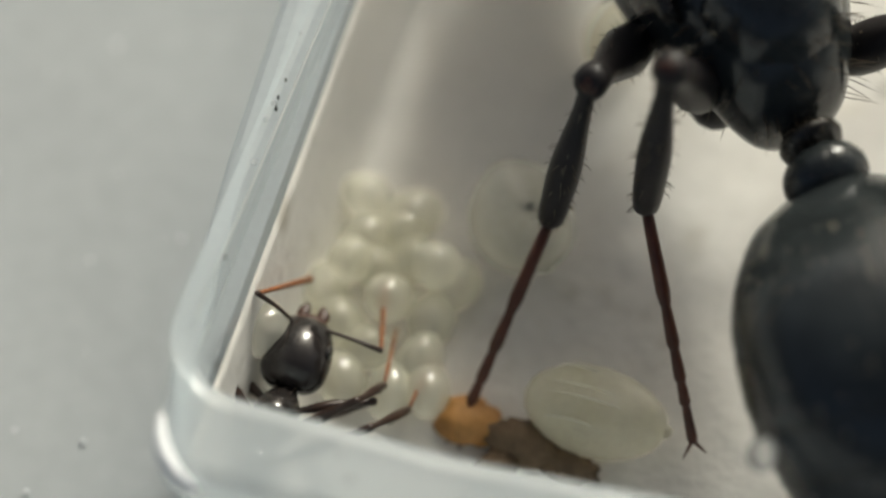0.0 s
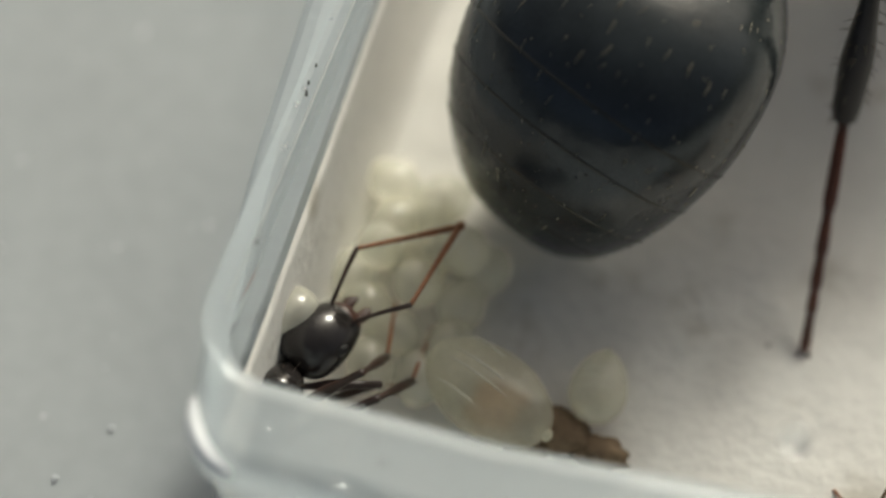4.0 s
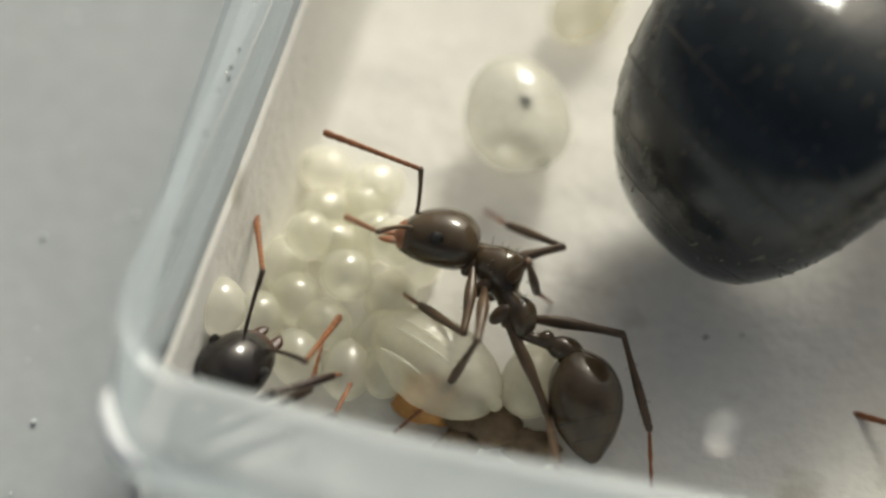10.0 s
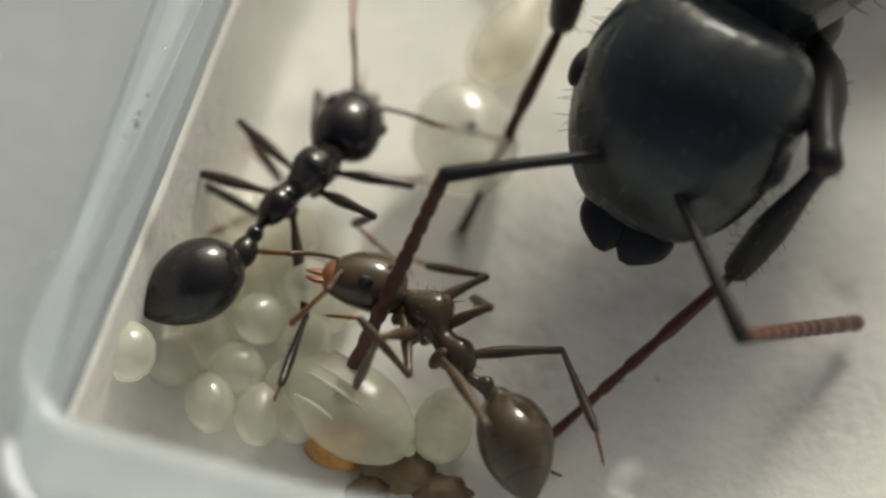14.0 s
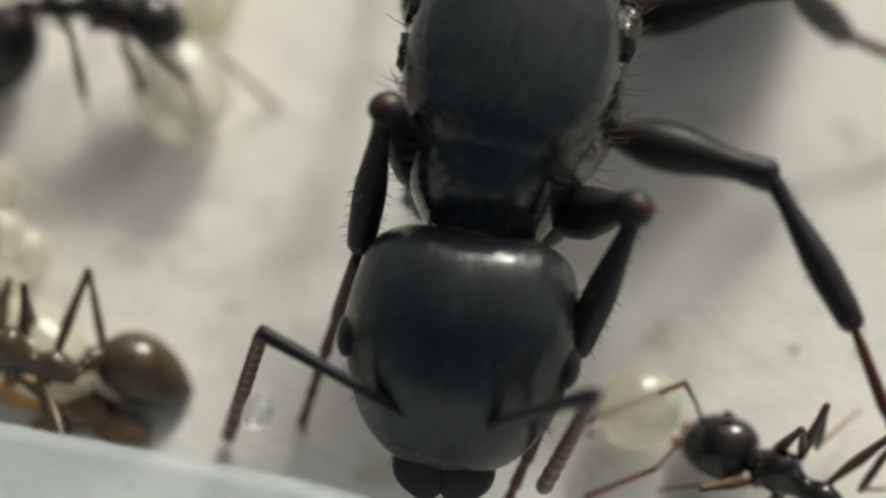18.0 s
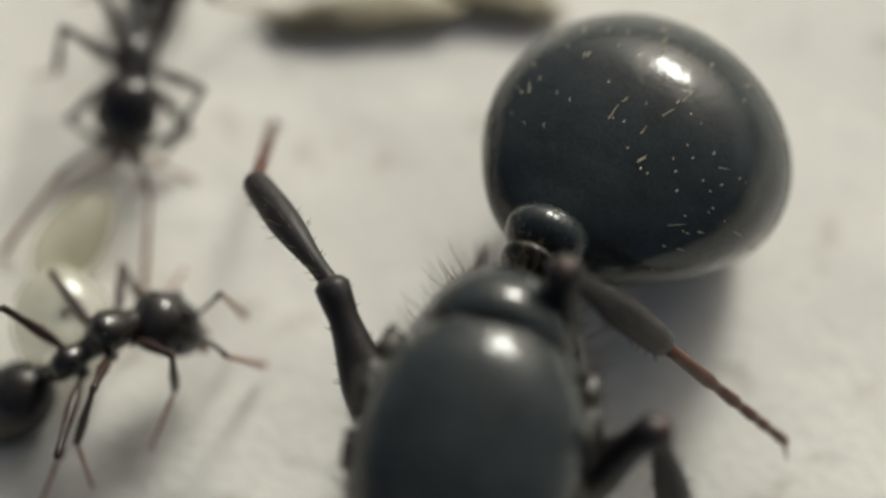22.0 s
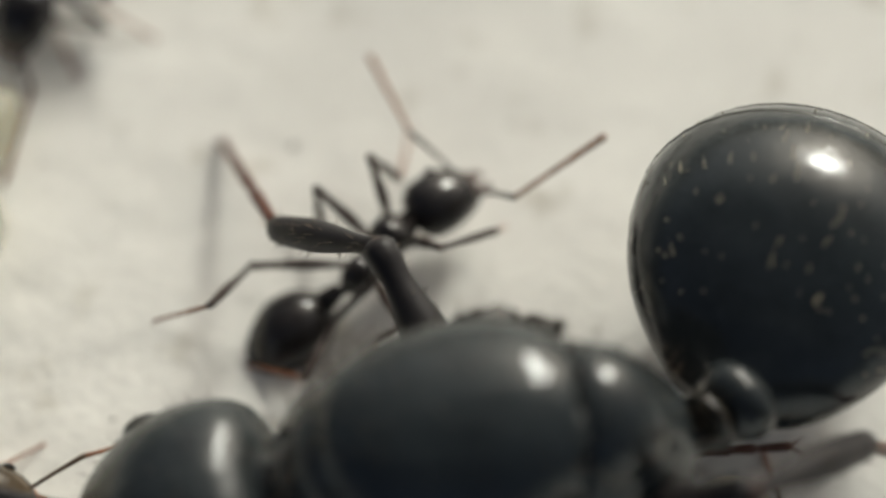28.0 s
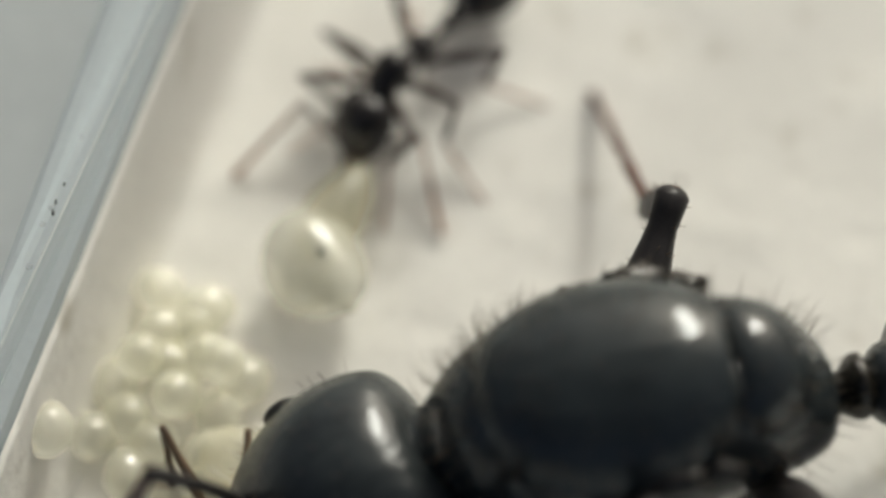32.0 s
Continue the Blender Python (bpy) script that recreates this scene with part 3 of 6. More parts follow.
def larva(name, label, long, wide, folds, mat, curl=0.0, neck=0.45, crease=.013):
    """A plump legless larva with ring folds along x, resting on its belly."""
    rows = []
    n = folds * 6
    for i in range(n + 1):
        s = i / n
        w = wide * (math.sin(math.pi * min(1, s * .5 / neck if s < neck else .5 + .5 * (s - neck) / (1 - neck))) ** .46 * .98 + .02)
        w *= 1 - crease * (1 + math.cos(2 * math.pi * folds * s)) * .5
        z = curl * (s - .5) ** 2 * 4
        rows.append((long * (s - .5), z, w, w * .92, w * .9))
    v, f = loft(rows, 24, 1)
    low = min(q[2] for q in v)
    ob = new(name, mesh(name, [(a, b, c - low) for a, b, c in v], f, mat))
    part("head", mesh("head", *ball(long * .485, 0, -low + curl, wide * .17, wide * .17, wide * .15, 12, 8), mat), ob, "tiny pale head")
    return tagged(ob, label, "larva", "brood"), -low


spotted, top = larva("larva", "plump pale translucent larva with a dark gut spot", 1.5, .66, 9, M_CLEAR, .25, crease=.003)
part("gut_spot", mesh("gut_spot", *ball(.06, .04, top + .54, .1, .08, .06, 12, 8, .3, 2), M_GUT), spotted, "dark spot seen through the skin")
pupa, top = larva("larva", "large glossy translucent larva with deep skin folds", 1.75, .56, 7, M_LARVA, .05, .5)
for k in (0, 2, 3, 5):
    v, f = rod(1.0 - .12 * abs(k - 2), [.006, .016, .018, .016, .006], 8, .1)
    part("skin_fold", mesh("skin_fold", [(a - .55, b + (.14 * k - .35), c + top + .92 * math.sqrt(max(.05, .31 - (.14 * k - .35) ** 2)) - .09) for a, b, c in v], f, M_EGG), pupa, "glossy skin fold")
second, top = larva("larva", "yellowish larva lying on the plaster", 1.5, .42, 8, M_YELLOW, .1)
third, top = larva("larva", "small pale larva beside the seed husks", .95, .36, 7, M_LARVA, .1)
third.matrix_basis = at(4.95, .45, .01, 0, 0, 75)
carried, top = larva("larva", "round pale larva held by a worker ant", 1.1, .5, 6, M_LARVA, .05)


# ---- seed remains, crumbs and drops ----
def husk(x, y, turn, rx, ry, rz, mat, label, seed):
    v, f = ball(0, 0, rz * .8, rx, ry, rz, 22, 14, .32, seed)
    ob = new("seed_husk", mesh("seed_husk", v, f, mat))
    ob.matrix_basis = at(x, y, ground_z(x, y) - .02, 0, 0, turn)
    return tagged(ob, label, "seed husk", "seed remains")


husk(3.75, .3, -16, .42, .3, .24, M_ORANGE, "crumbly orange piece of chewed seed", 1.3)
husk(4.4, .02, -20, .5, .28, .26, M_HUSK, "rough dark brown seed husk by the front wall", 2.9)
husk(4.95, -.3, -10, .36, .22, .22, M_HUSK, "rough dark brown seed husk by the front wall", 5.7)
husk(4.1, -.25, 20, .3, .2, .18, M_HUSK, "rough dark brown seed husk by the front wall", 8.1)
husk(9.5, 9.35, 4, 1.35, .3, .22, M_STRAW, "long dull brown piece of debris on the plaster", 3.3)
husk(11.3, 9.55, -12, .8, .28, .2, M_STRAW, "long dull brown piece of debris on the plaster", 6.3)
husk(13.2, 8.9, -25, .45, .25, .2, M_STRAW, "long dull brown piece of debris on the plaster", 7.9)


def crumbs():
    rng = random.Random(21)
    pieces = []
    for _ in range(45):
        u, v = rng.uniform(1.2, 19), rng.uniform(1.4, 12)
        p = BOX @ Vector((u * MM, v * MM, 0)) / MM
        r = rng.choice((.015, .02, .02, .03, .045))
        vv, ff = ball(p.x, p.y, height(u, v) + r * .3, r, r * rng.uniform(.6, 1.2), r * .6, 7, 5, .6, rng.uniform(0, 9))
        pieces.append((vv, ff))
    ob = new("crumbs", mesh("crumbs", *join(*pieces), M_DIRT))
    return tagged(ob, "tiny dark crumbs scattered on the plaster", "crumbs", kind="stuff")


crumbs()


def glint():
    """A white strip added on the rim's outer corner bend to imitate its glint."""
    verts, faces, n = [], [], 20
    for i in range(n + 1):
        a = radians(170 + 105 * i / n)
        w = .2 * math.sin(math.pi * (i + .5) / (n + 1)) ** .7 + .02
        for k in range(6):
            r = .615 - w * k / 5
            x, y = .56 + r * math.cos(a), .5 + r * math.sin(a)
            # a facet that leans towards the middle of the box, to throw the sun at the camera
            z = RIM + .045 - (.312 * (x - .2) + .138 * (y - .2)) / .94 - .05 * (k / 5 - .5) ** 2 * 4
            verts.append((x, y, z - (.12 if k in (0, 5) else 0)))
    for i in range(n):
        for k in range(5):
            q = i * 6 + k
            faces.append((q, q + 6, q + 7, q + 1))
    ob = new("trim", mesh("trim", [tuple(v) for v in verts], faces, M_GLINT_DUST))
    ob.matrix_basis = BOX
    tagged(ob, "white strip imitating a sun glint on the rim's corner", "trim", kind="structure")


glint()


def lip_highlight():
    """A thin pale strip laid on the side lip's inner edge as its highlight."""
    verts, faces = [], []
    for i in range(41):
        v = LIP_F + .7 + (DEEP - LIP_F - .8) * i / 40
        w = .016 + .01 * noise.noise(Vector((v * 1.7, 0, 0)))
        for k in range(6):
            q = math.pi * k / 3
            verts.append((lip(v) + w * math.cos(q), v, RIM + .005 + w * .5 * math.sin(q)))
    for i in range(40):
        for k in range(6):
            j = (k + 1) % 6
            faces.append((i * 6 + k, i * 6 + j, i * 6 + 6 + j, i * 6 + 6 + k))
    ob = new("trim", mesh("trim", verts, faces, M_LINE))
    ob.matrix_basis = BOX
    tagged(ob, "thin pale strip imitating the highlight on the side rim's inner edge", "trim", kind="structure")


lip_highlight()


def dust():
    """Pale dust on the table and dark specks on the rim."""
    rng = random.Random(8)
    pieces = []
    for _ in range(90):
        u, v, r = rng.uniform(-7, -.5), rng.uniform(-3, 13), rng.choice((.012, .015, .02, .035))
        p = BOX @ Vector((u * MM, v * MM, 0)) / MM
        pieces.append(ball(p.x, p.y, -BASE + r * .4, r, r * rng.uniform(.5, 2.2), r * .6, 7, 5, .5, rng.uniform(0, 9)))
    ob = new("dust", mesh("dust", *join(*pieces), M_GLINT_DUST))
    tagged(ob, "pale dust specks on the grey table", "dust", kind="stuff")
    pieces = []
    for v in (4.6, 4.75, 5.0, 8.3, 2.6):
        p = BOX @ Vector(((LIP_L - rng.uniform(.02, .2)) * MM, v * MM, 0)) / MM
        r = rng.uniform(.018, .035)
        pieces.append(ball(p.x, p.y, RIM + r * .3, r * .6, r * 1.4, r * .5, 7, 5, .5, v))
    ob = new("rim_specks", mesh("rim_specks", *join(*pieces), M_GUT))
    tagged(ob, "small dark specks of dirt on the plastic rim", "dirt", kind="stuff")


dust()


def drops():
    """Condensation on the rims of the walls."""
    rng = random.Random(4)
    for i in range(26):
        if i % 2:
            v = rng.uniform(2, 14)
            u = lip(v) - rng.uniform(.08, .2)
        else:
            u, v = rng.uniform(1.5, 12), rng.uniform(.3, LIP_F - .2)
        r = rng.uniform(.02, .06)
        p = BOX @ Vector((u * MM, v * MM, 0)) / MM
        vv, ff = ball(0, 0, 0, r, r * 1.2, r * .5, 10, 7)
        ob = new("water_drop", mesh("water_drop", vv, ff, M_WATER))
        ob.matrix_basis = at(p.x, p.y, RIM + r * .3)
        tagged(ob, "tiny water drop on the plastic rim", "water drop", "drops on the rim")

    vv, ff = ball(0, 0, 0, .17, .22, .1, 16, 10)
    ob = new("water_drop", mesh("water_drop", vv, ff, M_WATER))
    ob.matrix_basis = at(6.85, -1.38, RIM + .06, 0, 0, -16)
    tagged(ob, "clear round water drop on the plastic rim", "water drop", "drops on the rim")


drops()


# ---- what moves ----
QUEEN = [
    (0, at(6.708, 5.008, 3.45, 0, 0, 110.0)), (0.5, at(5.810, 5.861, 3.45, 0, 0, 107.0)), (1, at(5.556, 6.845, 3.45, 0, 0, 97.0)),
    (1.5, at(6.192, 7.339, 3.45, 0, 0, 82.0)), (2, at(7.613, 6.761, 3.45, 0, 0, 64.0)), (2.5, at(8.118, 6.668, 3.45, 0, 0, 60.0)),
    (3, at(8.869, 7.254, 3.45, 0, 0, 58.0)), (3.5, at(8.768, 8.376, 3.45, 0, 0, 60.0)), (4.5, at(8.888, 6.263, 3.45, 0, 0, 20.0)),
    (5.5, at(10.841, 4.007, 3.45, 0, 0, -30.0)), (6, at(10.697, 3.241, 3.45, 0, 0, -35.0)), (7, at(10.748, 3.506, 3.45, 0, 0, -36.0)),
    (8, at(11.729, 3.365, 3.45, 0, 0, -28.0)), (9, at(12.882, 4.229, 3.45, 0, 0, -8.0)), (9.5, at(13.007, 5.784, 3.45, 0, 0, 14.0)),
    (10, at(12.208, 6.427, 3.45, 0, 0, 36.0)), (10.5, at(10.871, 7.043, 3.45, 0, 0, 54.0)), (11, at(10.549, 6.602, 3.45, 0, 0, 80.0)),
    (11.5, at(10.513, 5.771, 3.45, 0, 0, 135.0)), (12, at(12.237, 6.644, 3.45, 0, 0, 187.0)), (12.5, at(11.710, 7.858, 3.45, 0, 0, 212.0)),
    (13, at(10.375, 9.442, 3.45, 0, 0, 234.0)), (13.5, at(9.196, 7.843, 3.45, 0, 0, 238.0)), (14.5, at(9.847, 4.948, 3.45, 0, 0, 236.8)),
    (15.5, at(10.323, 2.723, 3.45, 0, 0, 232.4)), (16, at(10.729, 2.529, 3.45, 0, 0, 245.6)), (16.5, at(10.391, 2.193, 3.45, 0, 0, 250.4)),
    (17, at(10.086, 2.515, 3.45, 0, 0, 250.5)), (17.5, at(9.855, 2.610, 3.45, 0, 0, 257.3)), (18, at(9.769, 2.911, 3.45, 0, 0, 257.0)),
    (18.6, at(9.886, 2.480, 3.45, 0, 0, 252.7)), (19, at(9.841, 2.498, 3.45, 0, 0, 251.7)), (19.5, at(10.621, 2.452, 3.45, 0, 0, 250.5)),
    (20, at(10.857, 1.883, 3.45, 0, 0, 254.8)), (20.5, at(10.911, 1.838, 3.45, 0, 0, 255.5)), (21, at(11.124, 1.736, 3.45, 0, 0, 257.2)),
    (21.5, at(10.755, 1.759, 3.45, 0, 0, 257.1)), (22, at(10.810, 1.377, 3.45, 0, 0, 256.0)), (22.5, at(10.851, 1.152, 3.45, 0, 0, 256.0)),
    (23, at(10.756, 1.122, 3.45, 0, 0, 255.0)), (23.5, at(10.824, 1.018, 3.45, 0, 0, 254.0)), (24, at(10.867, 0.904, 3.45, 0, 0, 252.0)),
    (24.5, at(10.958, 0.608, 3.45, 0, 0, 250.0)), (25.5, at(11.420, -0.194, 3.45, 0, 0, 236.0)), (26.5, at(11.647, -0.805, 3.45, 0, 0, 222.0)),
    (27, at(11.638, -0.956, 3.45, 0, 0, 207.0)), (27.5, at(11.630, -0.596, 3.45, 0, 0, 198.0)), (28, at(11.448, -0.722, 3.45, 0, 0, 187.1)),
    (28.5, at(11.095, -0.105, 3.45, 0, 0, 181.0)), (29, at(10.360, 0.354, 3.45, 0, 0, 175.9)), (29.5, at(9.687, 0.594, 3.45, 0, 0, 173.7)),
    (30, at(9.137, 0.620, 3.45, 0, 0, 171.5)), (30.5, at(8.531, 0.608, 3.45, 0, 0, 175.8)), (31, at(8.294, 0.285, 3.45, 0, 0, 179.1)),
    (31.5, at(7.968, 0.612, 3.45, 0, 0, 183.5)), (32, at(8.046, 0.282, 3.45, 0, 0, 188.8)),
]
QUEEN_HEAD = [
    (0, pose(0, 0, 0, 0, 24, 0)), (0.5, pose(0, 0, 0, 0, 24, 0)), (1, pose(0, 0, 0, 0, 24, 0)), (1.5, pose(0, 0, 0, 0, 24, 0)),
    (2, pose(0, 0, 0, 0, 24, 0)), (2.5, pose(0, 0, 0, 0, 24, 0)), (3, pose(0, 0, 0, 0, 24, 0)), (3.5, pose(0, 0, 0, 0, 24, 0)),
    (4.5, pose(0, 0, 0, 0, 24, 0)), (5.5, pose(0, 0, 0, 0, 24, 0)), (6, pose(0, 0, 0, 0, 24, 0)), (7, pose(0, 0, 0, 0, 24, 0)),
    (8, pose(0, 0, 0, 0, 24, 0)), (9, pose(0, 0, 0, 0, 24, 0)), (9.5, pose(0, 0, 0, 0, 24, 0)), (10, pose(0, 0, 0, 0, 24, 0)),
    (10.5, pose(0, 0, 0, 0, 24, 0)), (11, pose(0, 0, 0, 0, 24, 0)), (11.5, pose(0, 0, 0, 0, 24, 0)), (12, pose(0, 0, 0, 0, 24, 0)),
    (12.5, pose(0, 0, 0, 0, 24, 0)), (13, pose(0, 0, 0, 0, 24, 0)), (13.5, pose(0, 0, 0, 0, 24, 0)), (14.5, pose(0, 0, 0, 0, 24, 0)),
    (15.5, pose(0, 0, 0, 0, 45, -14)), (16, pose(0, 0, 0, 0, 28, -2)), (16.5, pose(0, 0, 0, 0, 24, 0)), (17, pose(0, 0, 0, 0, 37, 7)),
    (17.5, pose(0, 0, 0, 0, 24, 0)), (18, pose(0, 0, 0, 0, 22, 4)), (18.6, pose(0, 0, 0, 0, 24, 0)), (19, pose(0, 0, 0, 0, 20, 11)),
    (19.5, pose(0, 0, 0, 0, 24, 5)), (20, pose(0, 0, 0, 0, 24, 12)), (20.5, pose(0, 0, 0, 0, 24, 9)), (21, pose(0, 0, 0, 0, 24, 6)),
    (21.5, pose(0, 0, 0, 0, 24, 0)), (22, pose(0, 0, 0, 0, 24, 0)), (22.5, pose(0, 0, 0, 0, 24, 0)), (23, pose(0, 0, 0, 0, 24, 0)),
    (23.5, pose(0, 0, 0, 0, 24, 0)), (24, pose(0, 0, 0, 0, 24, 0)), (24.5, pose(0, 0, 0, 0, 24, 0)), (25.5, pose(0, 0, 0, 0, 24, 0)),
    (26.5, pose(0, 0, 0, 0, 24, 0)), (27, pose(0, 0, 0, 0, 24, 0)), (27.5, pose(0, 0, 0, 0, 24, 0)), (28, pose(0, 0, 0, 0, 25, 7)),
    (28.5, pose(0, 0, 0, 0, 24, 0)), (29, pose(0, 0, 0, 0, 8, 9)), (29.5, pose(0, 0, 0, 0, 24, -23)), (30, pose(0, 0, 0, 0, -1, 18)),
    (30.5, pose(0, 0, 0, 0, 24, -17)), (31, pose(0, 0, 0, 0, 14, 10)), (31.5, pose(0, 0, 0, 0, 24, 10)), (32, pose(0, 0, 0, 0, 24, 16)),
]
QUEEN_TAIL = [
    (0, pose(0, 0, 0, 0, 0, 0), pose(0, 0, 0, 0, -26, -1)), (0.5, pose(0, 0, 0, 0, 0, 0), pose(0, 0, 0, 0, -36, 0)),
    (1, pose(0, 0, 0, 0, 0, 0), pose(0, 0, 0, 0, -26, -1)), (1.5, pose(0, 0, 0, 0, 0, 0), pose(0, 0, 0, 0, -36, 0)),
    (2, pose(0, 0, 0, 0, 0, 0), pose(0, 0, 0, 0, -35, -1)), (2.5, pose(0, 0, 0, 0, 0, 0), pose(0, 0, 0, 0, -36, 0)),
    (3, pose(0, 0, 0, 0, 0, 0), pose(0, 0, 0, 0, -26, -1)), (3.5, pose(0, 0, 0, 0, 0, 0), pose(0, 0, 0, 0, -36, 0)),
    (4.5, pose(0, 0, 0, 0, 0, 0), pose(0, 0, 0, 0, -36, 0)), (5.5, pose(0, 0, 0, 0, 0, 0), pose(0, 0, 0, 0, -36, 0)),
    (6, pose(0, 0, 0, 0, 0, 0), pose(0, 0, 0, 0, -36, 0)), (7, pose(0, 0, 0, 0, 0, 0), pose(0, 0, 0, 0, -38, -1)),
    (8, pose(0, 0, 0, 0, 0, -8), pose(0, 0, 0, 0, -50, -16)), (9, pose(0, 0, 0, 0, 0, -5), pose(0, 0, 0, 0, -47, -10)),
    (9.5, pose(0, 0, 0, 0, 0, 0), pose(0, 0, 0, 0, -36, 0)), (10, pose(0, 0, 0, 0, 0, 1), pose(0, 0, 0, 0, -35, 2)),
    (10.5, pose(0, 0, 0, 0, 0, 0), pose(0, 0, 0, 0, -36, 0)), (11, pose(0, 0, 0, 0, 0, -2), pose(0, 0, 0, 0, -38, -4)),
    (11.5, pose(0, 0, 0, 0, 0, 0), pose(0, 0, 0, 0, -36, 0)), (12, pose(0, 0, 0, 0, 0, 0), pose(0, 0, 0, 0, -36, 0)),
    (12.5, pose(0, 0, 0, 0, 0, 0), pose(0, 0, 0, 0, -36, 0)), (13, pose(0, 0, 0, 0, 0, 0), pose(0, 0, 0, 0, -36, 0)),
    (13.5, pose(0, 0, 0, 0, 0, 0), pose(0, 0, 0, 0, -36, 0)), (14.5, pose(0, 0, 0, 0, 0, 0), pose(0, 0, 0, 0, -36, 0)),
    (15.5, pose(0, 0, 0, 0, 0, 4), pose(0, 0, 0, 0, -36, 7)), (16, pose(0, 0, 0, 0, 0, -12), pose(0, 0, 0, 0, -36, -23)),
    (16.5, pose(0, 0, 0, 0, 0, -16), pose(0, 0, 0, 0, -36, -33)), (17, pose(0, 0, 0, 0, 0, -17), pose(0, 0, 0, 0, -36, -34)),
    (17.5, pose(0, 0, 0, 0, 0, -22), pose(0, 0, 0, 0, -36, -43)), (18, pose(0, 0, 0, 0, 0, -20), pose(0, 0, 0, 0, -36, -40)),
    (18.6, pose(0, 0, 0, 0, 0, -18), pose(0, 0, 0, 0, -36, -37)), (19, pose(0, 0, 0, 0, 0, -20), pose(0, 0, 0, 0, -36, -40)),
    (19.5, pose(0, 0, 0, 0, 0, -18), pose(0, 0, 0, 0, -36, -36)), (20, pose(0, 0, 0, 0, 0, -17), pose(0, 0, 0, 0, -26, -34)),
    (20.5, pose(0, 0, 0, 0, 0, -16), pose(0, 0, 0, 0, -36, -33)), (21, pose(0, 0, 0, 0, 0, -14), pose(0, 0, 0, 0, -35, -28)),
    (21.5, pose(0, 0, 0, 0, 0, -19), pose(0, 0, 0, 0, -36, -38)), (22, pose(0, 0, 0, 0, 0, -11), pose(0, 0, 0, 0, -47, -22)),
    (22.5, pose(0, 0, 0, 0, 0, -13), pose(0, 0, 0, 0, -36, -26)), (23, pose(0, 0, 0, 0, 0, -8), pose(0, 0, 0, 0, -47, -16)),
    (23.5, pose(0, 0, 0, 0, 0, -12), pose(0, 0, 0, 0, -36, -23)), (24, pose(0, 0, 0, 0, 0, -8), pose(0, 0, 0, 0, -50, -16)),
    (24.5, pose(0, 0, 0, 0, 0, -6), pose(0, 0, 0, 0, -50, -13)), (25.5, pose(0, 0, 0, 0, 0, 0), pose(0, 0, 0, 0, -36, 0)),
    (26.5, pose(0, 0, 0, 0, 0, 18), pose(0, 0, 0, 0, -44, 35)), (27, pose(0, 0, 0, 0, 0, 25), pose(0, 0, 0, 0, -38, 50)),
    (27.5, pose(0, 0, 0, 0, 0, 25), pose(0, 0, 0, 0, -36, 50)), (28, pose(0, 0, 0, 0, 0, 32), pose(0, 0, 0, 0, -32, 65)),
    (28.5, pose(0, 0, 0, 0, 0, 26), pose(0, 0, 0, 0, -36, 52)), (29, pose(0, 0, 0, 0, 0, 19), pose(0, 0, 0, 0, -26, 38)),
    (29.5, pose(0, 0, 0, 0, 0, 17), pose(0, 0, 0, 0, -36, 34)), (30, pose(0, 0, 0, 0, 0, 15), pose(0, 0, 0, 0, -26, 29)),
    (30.5, pose(0, 0, 0, 0, 0, 12), pose(0, 0, 0, 0, -36, 24)), (31, pose(0, 0, 0, 0, 0, 8), pose(0, 0, 0, 0, -26, 17)),
    (31.5, pose(0, 0, 0, 0, 0, 4), pose(0, 0, 0, 0, -36, 8)), (32, pose(0, 0, 0, 0, 0, 1), pose(0, 0, 0, 0, -36, 2)),
]
